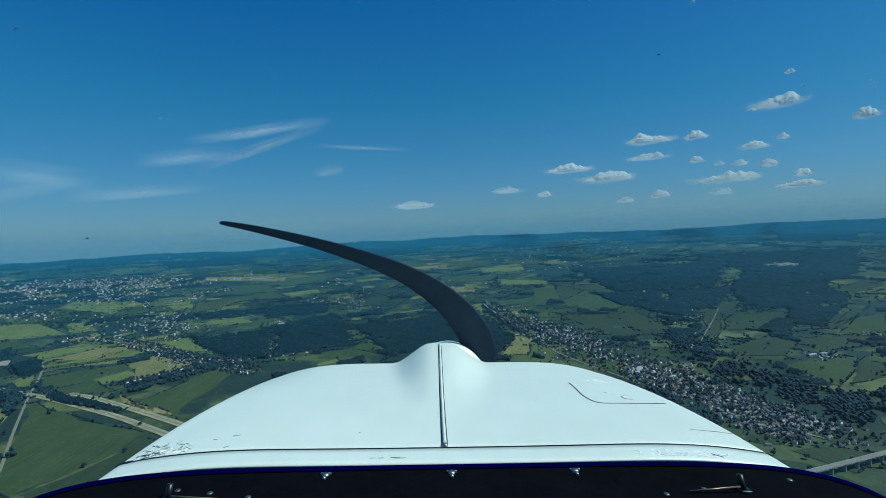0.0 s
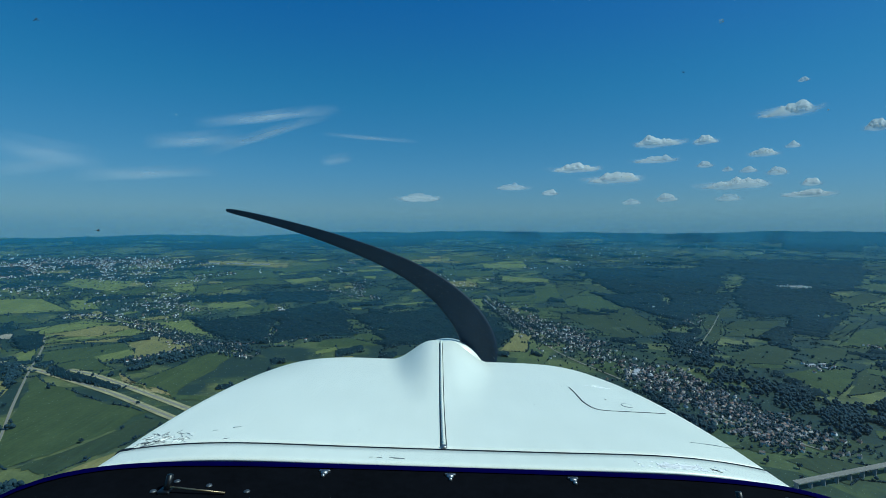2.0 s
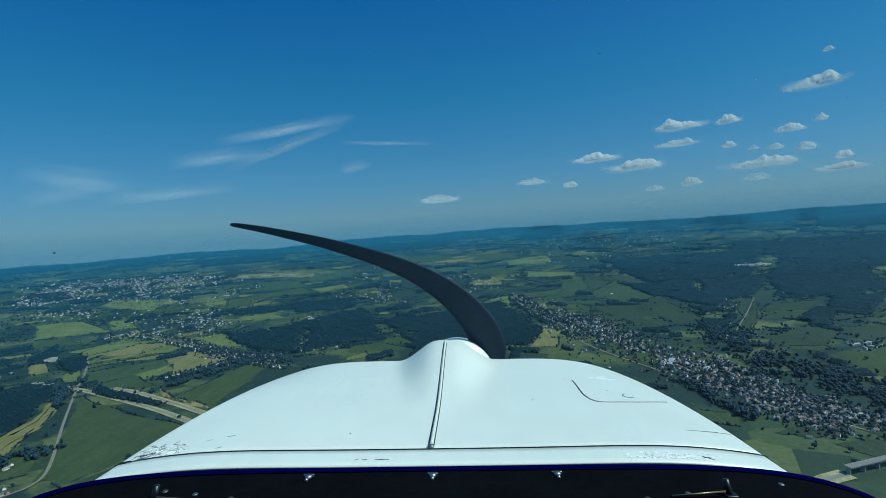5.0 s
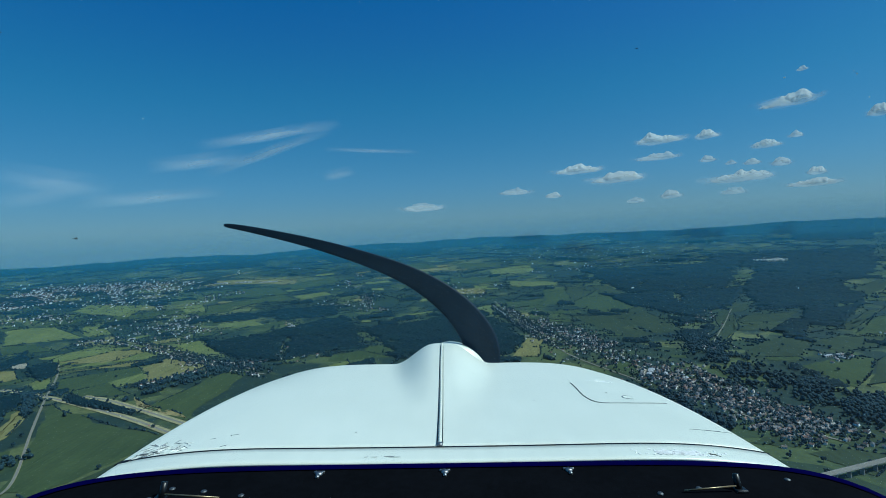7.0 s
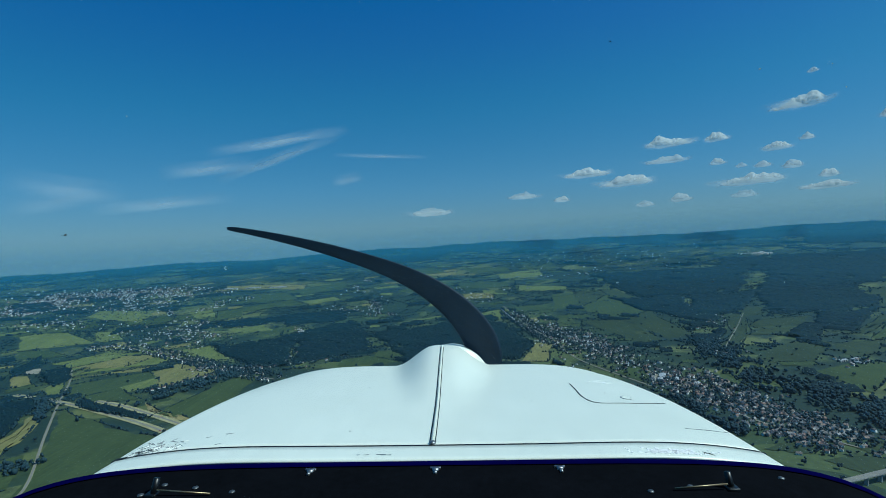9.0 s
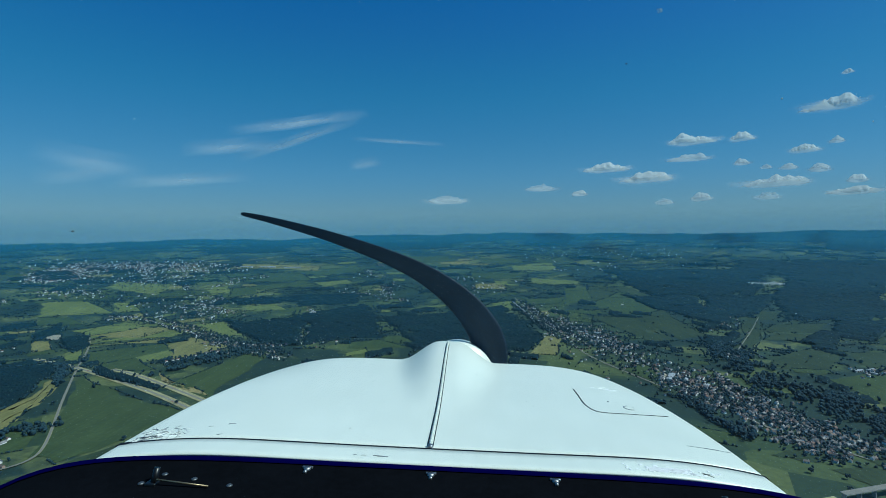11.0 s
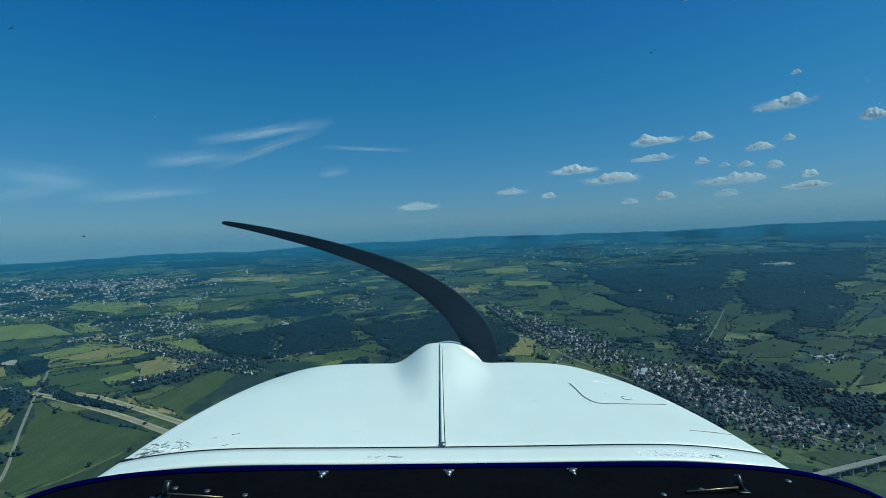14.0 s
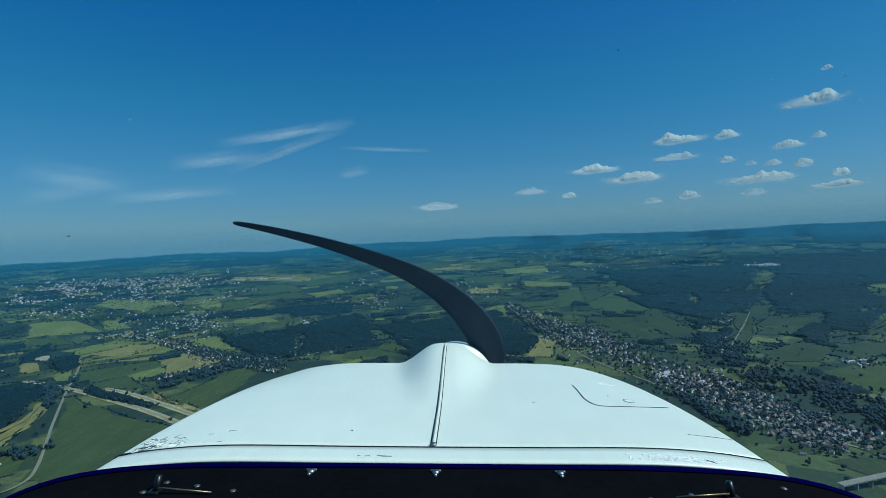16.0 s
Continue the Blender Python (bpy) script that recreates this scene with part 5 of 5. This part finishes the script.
chips("scuff", CHIP_GLINT, ((-0.525, -0.440), (0.802, 0.866)), 26, 9, "white frayed threads of tape by the joint", 0.026, 0.008, 0.8)
chips("scuff", SCUFF, ((-0.42, -0.37), (0.772, 0.905)), 4, 15, "short grey threads on the paint", 0.014, 0.02, 0.4)
chips("scuff", SCUFF, ((-0.13, -0.075), (0.757, 0.761)), 5, 11, "faint grey scratches on the fairing", 0.018, 0.03, 0.15)
chips("scuff", SCUFF, ((0.492, 0.496), (0.889, 0.892)), 2, 12, "fine grey scratch on the cowling", 0.085, 0.0035, 0.02)
chips("scuff", GAP, ((0.420, 0.426), (0.757, 0.760)), 2, 14, "dark nick in the fairing's paint", 0.02, 0.04, 0.5)
chips("scuff", GAP, ((-0.45, 0.45), (0.85, 1.4)), 9, 13, "small dark nicks on the cowling", 0.005, 0.3)


# ---- propeller at rest ----
def blade(name, sign, label=""):
    """One curved blade in the plane ahead of the nose; the other is its half turn about the hub."""
    hub = Vector((0.035, 1.86, -0.50))
    line = [(0.130, -0.46, 0.150), (0.155, -0.40, 0.150), (0.135, -0.325, 0.145), (0.075, -0.240, 0.128), (-0.010, -0.165, 0.106), (-0.11, -0.103, 0.084), (-0.23, -0.050, 0.066),
            (-0.37, -0.002, 0.052), (-0.50, 0.036, 0.041), (-0.63, 0.068, 0.032), (-0.74, 0.092, 0.024), (-0.812, 0.105, 0.017), (-0.832, 0.108, 0.008)]
    fine = []
    for i in range(len(line) - 1):
        for k in range(4):
            t = k / 4
            p0, p1, p2, p3 = (np.array(line[min(max(i + o, 0), len(line) - 1)]) for o in (-1, 0, 1, 2))
            fine.append(0.5 * (2 * p1 + (p2 - p0) * t + (2 * p0 - 5 * p1 + 4 * p2 - p3) * t * t + (3 * p1 - p0 - 3 * p2 + p3) * t ** 3))
    fine.append(np.array(line[-1]))
    verts, n = [], 14
    for i, (x, z, chord) in enumerate(fine):
        a, b = fine[max(i - 1, 0)], fine[min(i + 1, len(fine) - 1)]
        t = np.array([b[0] - a[0], b[1] - a[1]])
        t /= np.linalg.norm(t)
        nx, nz = -t[1], t[0]
        twist = radians(30 - 20 * i / len(fine))
        for k in range(n):
            c, th = 0.5 * math.cos(2 * math.pi * k / n), 0.07 * math.sin(2 * math.pi * k / n) * (1.3 - 0.5 * i / len(fine))
            u, w = chord * (c * math.cos(twist) - th * math.sin(twist)), chord * (c * math.sin(twist) + th * math.cos(twist))
            p = Vector((x + nx * u, 1.86 + w, z + nz * u))
            verts.append(p if sign > 0 else Vector((2 * hub.x - p.x, p.y, 2 * hub.z - p.z)))
    m = len(fine)
    faces = [(i * n + k, i * n + (k + 1) % n, (i + 1) * n + (k + 1) % n, (i + 1) * n + k) for i in range(m - 1) for k in range(n)]
    faces += [tuple(range(n)), tuple((m - 1) * n + k for k in range(n))]
    part(name, mesh_of(name, verts, faces, BLADE, True), plane_nose, label)


blade("propeller_blade", 1, "curved matt black propeller blade")
blade("propeller_blade", -1, "curved matt black propeller blade")
bm = bmesh.new()
rod(bm, (0.035, 1.775, -0.50), (0.035, 1.93, -0.50), 0.150, 40, 0.138)
rod(bm, (0.035, 1.93, -0.50), (0.035, 2.14, -0.50), 0.138, 40, 0.03)
part("spinner", bm_mesh("spinner", bm, PAINT, True), plane_nose, "white spinner over the hub")


# ---- glareshield below the windscreen ----
glareshield = new("glareshield")
glareshield.matrix_basis = plane_nose.matrix_basis.copy()
tagged(glareshield, "matt black instrument panel top under the windscreen", "glareshield")


def edge_at(x):
    """The front edge of the glareshield: depth and height."""
    a = abs(x) / 0.6
    return 0.733 - 0.030 * a ** 4, -0.3325 - 0.026 * a ** 8


cols = 61
edge = [(-0.80 + 1.60 * k / (cols - 1), *edge_at(-0.80 + 1.60 * k / (cols - 1))) for k in range(cols)]
verts = []
for back, drop in ((0, -0.03), (0, 0), (0.01, -0.001), (0.04, -0.003), (0.12, -0.012), (0.25, -0.026), (0.36, -0.05), (0.38, -0.12)):
    verts += [(x, d - back, z + drop) for x, d, z in edge]
faces = [(r * cols + c, r * cols + c + 1, (r + 1) * cols + c + 1, (r + 1) * cols + c) for r in range(7) for c in range(cols - 1)]
top = part("panel_top", mesh_of("panel_top", verts, faces, BLACK, True), glareshield)
thick = top.modifiers.new("thickness", "SOLIDIFY")
thick.thickness, thick.offset = 0.004, 1
# the lens's blue colour fringe along the edge, added as a navy strip
verts = [(x, d - b, z + u) for b, u in ((-0.001, -0.01), (-0.001, 0.0040), (0.002, 0.0058), (0.006, 0.001)) for x, d, z in edge]
faces = [(r * cols + c, r * cols + c + 1, (r + 1) * cols + c + 1, (r + 1) * cols + c) for r in range(3) for c in range(cols - 1)]
part("edge_trim", mesh_of("edge_trim", verts, faces, NAVY, True), glareshield, "thin navy strip standing in for the lens's blue fringe")


def shield_point(x, back, up=0.0):
    d, z = edge_at(x)
    k = (0, 0.01, 0.04, 0.12, 0.25)
    return Vector((x, d - back, z + float(np.interp(back, k, (0, -0.001, -0.003, -0.012, -0.026))) + up))


for x in (-0.186, 0.0, 0.184):
    p = shield_point(x, 0.016)
    bm = bmesh.new()
    rod(bm, p + Vector((0, 0, -0.003)), p + Vector((0, 0, 0.003)), 0.0062, 14, 0.005)
    rod(bm, p + Vector((0, -0.004, 0.0)), p + Vector((0, -0.013, 0.0005)), 0.0028, 10)
    box(bm, p.x - 0.008, p.x + 0.008, p.y + 0.001, p.y + 0.005, p.z - 0.002, p.z + 0.003, 0.0008)
    part("screw", bm_mesh("screw", bm, STEEL, True), glareshield, "small steel screw and clip")
for x, back in ((-0.384, 0.044), (-0.336, 0.054), (-0.280, 0.066), (-0.404, 0.066), (0.292, 0.076), (0.350, 0.064), (0.490, 0.030)):
    p = shield_point(x, back)
    bm = bmesh.new()
    bmesh.ops.create_uvsphere(bm, u_segments=12, v_segments=8, radius=0.0045, matrix=Matrix.Translation(p) @ Matrix.Diagonal((1, 1, 0.5, 1)))
    part("rivet", bm_mesh("rivet", bm, RIVET, True), glareshield, "dull steel rivet head")
for s in (-1, 1):
    p = shield_point(-0.388 if s < 0 else 0.404, 0.066)
    bm = bmesh.new()
    rod(bm, p + Vector((0, 0, -0.006)), p + Vector((-s * 0.004, 0.004, 0.021)), 0.0052, 12, 0.0042)
    box(bm, p.x - 0.008, p.x + 0.008, p.y - 0.008, p.y + 0.008, p.z - 0.005, p.z + 0.003, 0.0015)
    part("wire_post", bm_mesh("wire_post", bm, POST, True), glareshield, "black plastic post")
    bm = bmesh.new()
    rod(bm, p + Vector((-s * 0.008, -0.004, 0.008)), shield_point(-0.306 if s < 0 else 0.325, 0.074, 0.003), 0.0013, 8)
    part("wire_rod", bm_mesh("wire_rod", bm, BRASS, True), glareshield, "thin brass rod")

# ---- windscreen with its marks ----
windscreen = new("windscreen")
windscreen.matrix_basis = plane_nose.matrix_basis.copy()
tagged(windscreen, "dried insects, specks and scratches on the clear windscreen", "windscreen")


def screen_point(u, v):
    """u from side to side in metres, v from 0 at the base to 1 at the top."""
    d, z = edge_at(u)
    return Vector((u * (1 - 0.12 * v), d + 0.004 - v * (0.46 + 0.10 * v) - 0.22 * u * u * v, z + v * 0.80))


def on_screen(across, up):
    """The place on the pane that lies in a given direction from behind its middle: tangents across and up."""
    best = min((abs(p.x / p.y - across) + abs(p.z / p.y - up), p) for u in np.linspace(-0.8, 0.8, 161) for p in (screen_point(u, v) for v in np.linspace(0, 1, 101)) if p.y > 0.05)
    return best[1] * 0.992


def pane_material():
    """Clear acrylic under a thin film whose blue puts veiling light and haze over the view."""
    m, nt, b = material("veiled_acrylic", 0.4)
    nt.nodes.remove(b)
    tr, d, tl = nt.nodes.new("ShaderNodeBsdfTransparent"), add(nt, "ShaderNodeBsdfDiffuse", Color=(0.42, 0.58, 0.70, 1)), add(nt, "ShaderNodeBsdfTranslucent", Color=(0.42, 0.58, 0.70, 1))
    one, two, film = add(nt, "ShaderNodeMixShader", Fac=0.5), nt.nodes.new("ShaderNodeMixShader"), nt.nodes.new("ShaderNodeMapRange")
    film.inputs["To Min"].default_value, film.inputs["To Max"].default_value = 0.030, 0.058
    nt.links.new(noise_at(nt, 0.25, 4, (1, 1, 0.4)), film.inputs["Value"])
    for a, z in ((d.outputs[0], one.inputs[1]), (tl.outputs[0], one.inputs[2]), (tr.outputs[0], two.inputs[1]), (one.outputs[0], two.inputs[2]),
                 (film.outputs[0], two.inputs[0]), (two.outputs[0], nt.nodes["Material Output"].inputs[0])):
        nt.links.new(a, z)
    return m


nu, nv = 41, 21
verts = [screen_point(-0.8 + 1.6 * i / (nu - 1), j / (nv - 1)) for i in range(nu) for j in range(nv)]
faces = [(i * nv + j, (i + 1) * nv + j, (i + 1) * nv + j + 1, i * nv + j + 1) for i in range(nu - 1) for j in range(nv - 1)]
pane = part("pane", mesh_of("pane", verts, faces, pane_material(), True), windscreen, "clear curved acrylic with a thin blue film standing in for haze")
pane.visible_shadow = False


WHITE_SPOT = cloud_material("white_spot", 0.0)[0]
GLEAM = plain("bright_scratch", (0.92, 0.93, 0.93), 0.4, size=0.002, spread=0.04)


def mark(name, across, up, size, mat, n, seed, label, flat=0.35):
    p = on_screen(across, up)
    rng = np.random.default_rng(seed)
    k = p.y / 855.0
    x = rng.normal(0, size * 0.3, n) * k
    z = rng.normal(0, size * 0.3 * flat, n) * k
    r = np.abs(rng.normal(0.9, 0.35, n)).clip(0.5, 1.6) * k
    v, t = crowns(x, np.zeros(n), z, r, r * 0.8, rng)
    me = tris_of(name, v, t, [mat])
    ob = part(name, me, windscreen, label)
    ob.location = p


mark("insect_mark", 0.405, 0.402, 4, GRIME, 7, 1, "small dark dried insect")
mark("insect_mark", -0.767, 0.016, 7, GRIME, 9, 2, "small dark dried insect", 0.7)
mark("insect_mark", -0.910, 0.436, 6, GRIME, 8, 3, "small dark dried insect", 1.2)
mark("white_speck", -0.624, 0.269, 2, WHITE_SPOT, 3, 4, "tiny white speck")
mark("white_speck", 0.390, -0.090, 4, GLEAM, 6, 5, "tiny white speck")
mark("white_scratch", 0.697, -0.040, 40, GLEAM, 90, 6, "row of bright white scratch marks", 0.10)
mark("white_scratch", 0.643, -0.036, 18, GLEAM, 6, 16, "row of faint scratch marks", 0.06)
mark("white_scratch", -0.418, -0.054, 7, GLEAM, 7, 7, "short bright scratch", 1.2)
mark("white_speck", 0.480, 0.506, 10, WHITE_SPOT, 6, 8, "faint white smear", 0.8)
mark("white_speck", 0.875, 0.330, 12, WHITE_SPOT, 4, 9, "faint white smear", 1.5)
mark("white_speck", 0.727, 0.333, 3, WHITE_SPOT, 4, 11, "tiny white speck", 1.0)
mark("white_speck", 0.891, 0.291, 2, WHITE_SPOT, 3, 12, "tiny white speck", 1.0)
mark("insect_mark", 0.590, -0.088, 4, GRIME, 5, 13, "tiny dark dried insect", 0.6)
mark("white_speck", 0.735, -0.095, 2, WHITE_SPOT, 2, 10, "tiny white speck")

# ---- unseen cabin shell above and behind, added to shade the glareshield ----
cabin = new("cabin")
cabin.matrix_basis = plane_nose.matrix_basis.copy()
tagged(cabin, "unseen dark grey cabin shell that closes the back and shades the panel top", "cabin", kind="structure")
LINING = plain("grey_lining", (0.06, 0.06, 0.065), 0.9, size=0.05)
bm = bmesh.new()
arch = [(0.66 * math.cos(math.pi * k / 20), 0.50 * math.sin(math.pi * k / 20)) for k in range(21)]
outline = [(0.66, -0.75)] + arch + [(-0.66, -0.75)]
for depth in (-0.02, -1.1):
    for x, z in outline:
        bm.verts.new((x, depth, z))
bm.verts.ensure_lookup_table()
n = len(outline)
for k in range(n):
    j = (k + 1) % n
    bm.faces.new((bm.verts[k], bm.verts[j], bm.verts[n + j], bm.verts[n + k]))
bm.faces.new([bm.verts[n + k] for k in range(n)])
lining = part("lining", bm_mesh("lining", bm, LINING), cabin)
thick = lining.modifiers.new("thickness", "SOLIDIFY")
thick.thickness, thick.offset = 0.02, 1
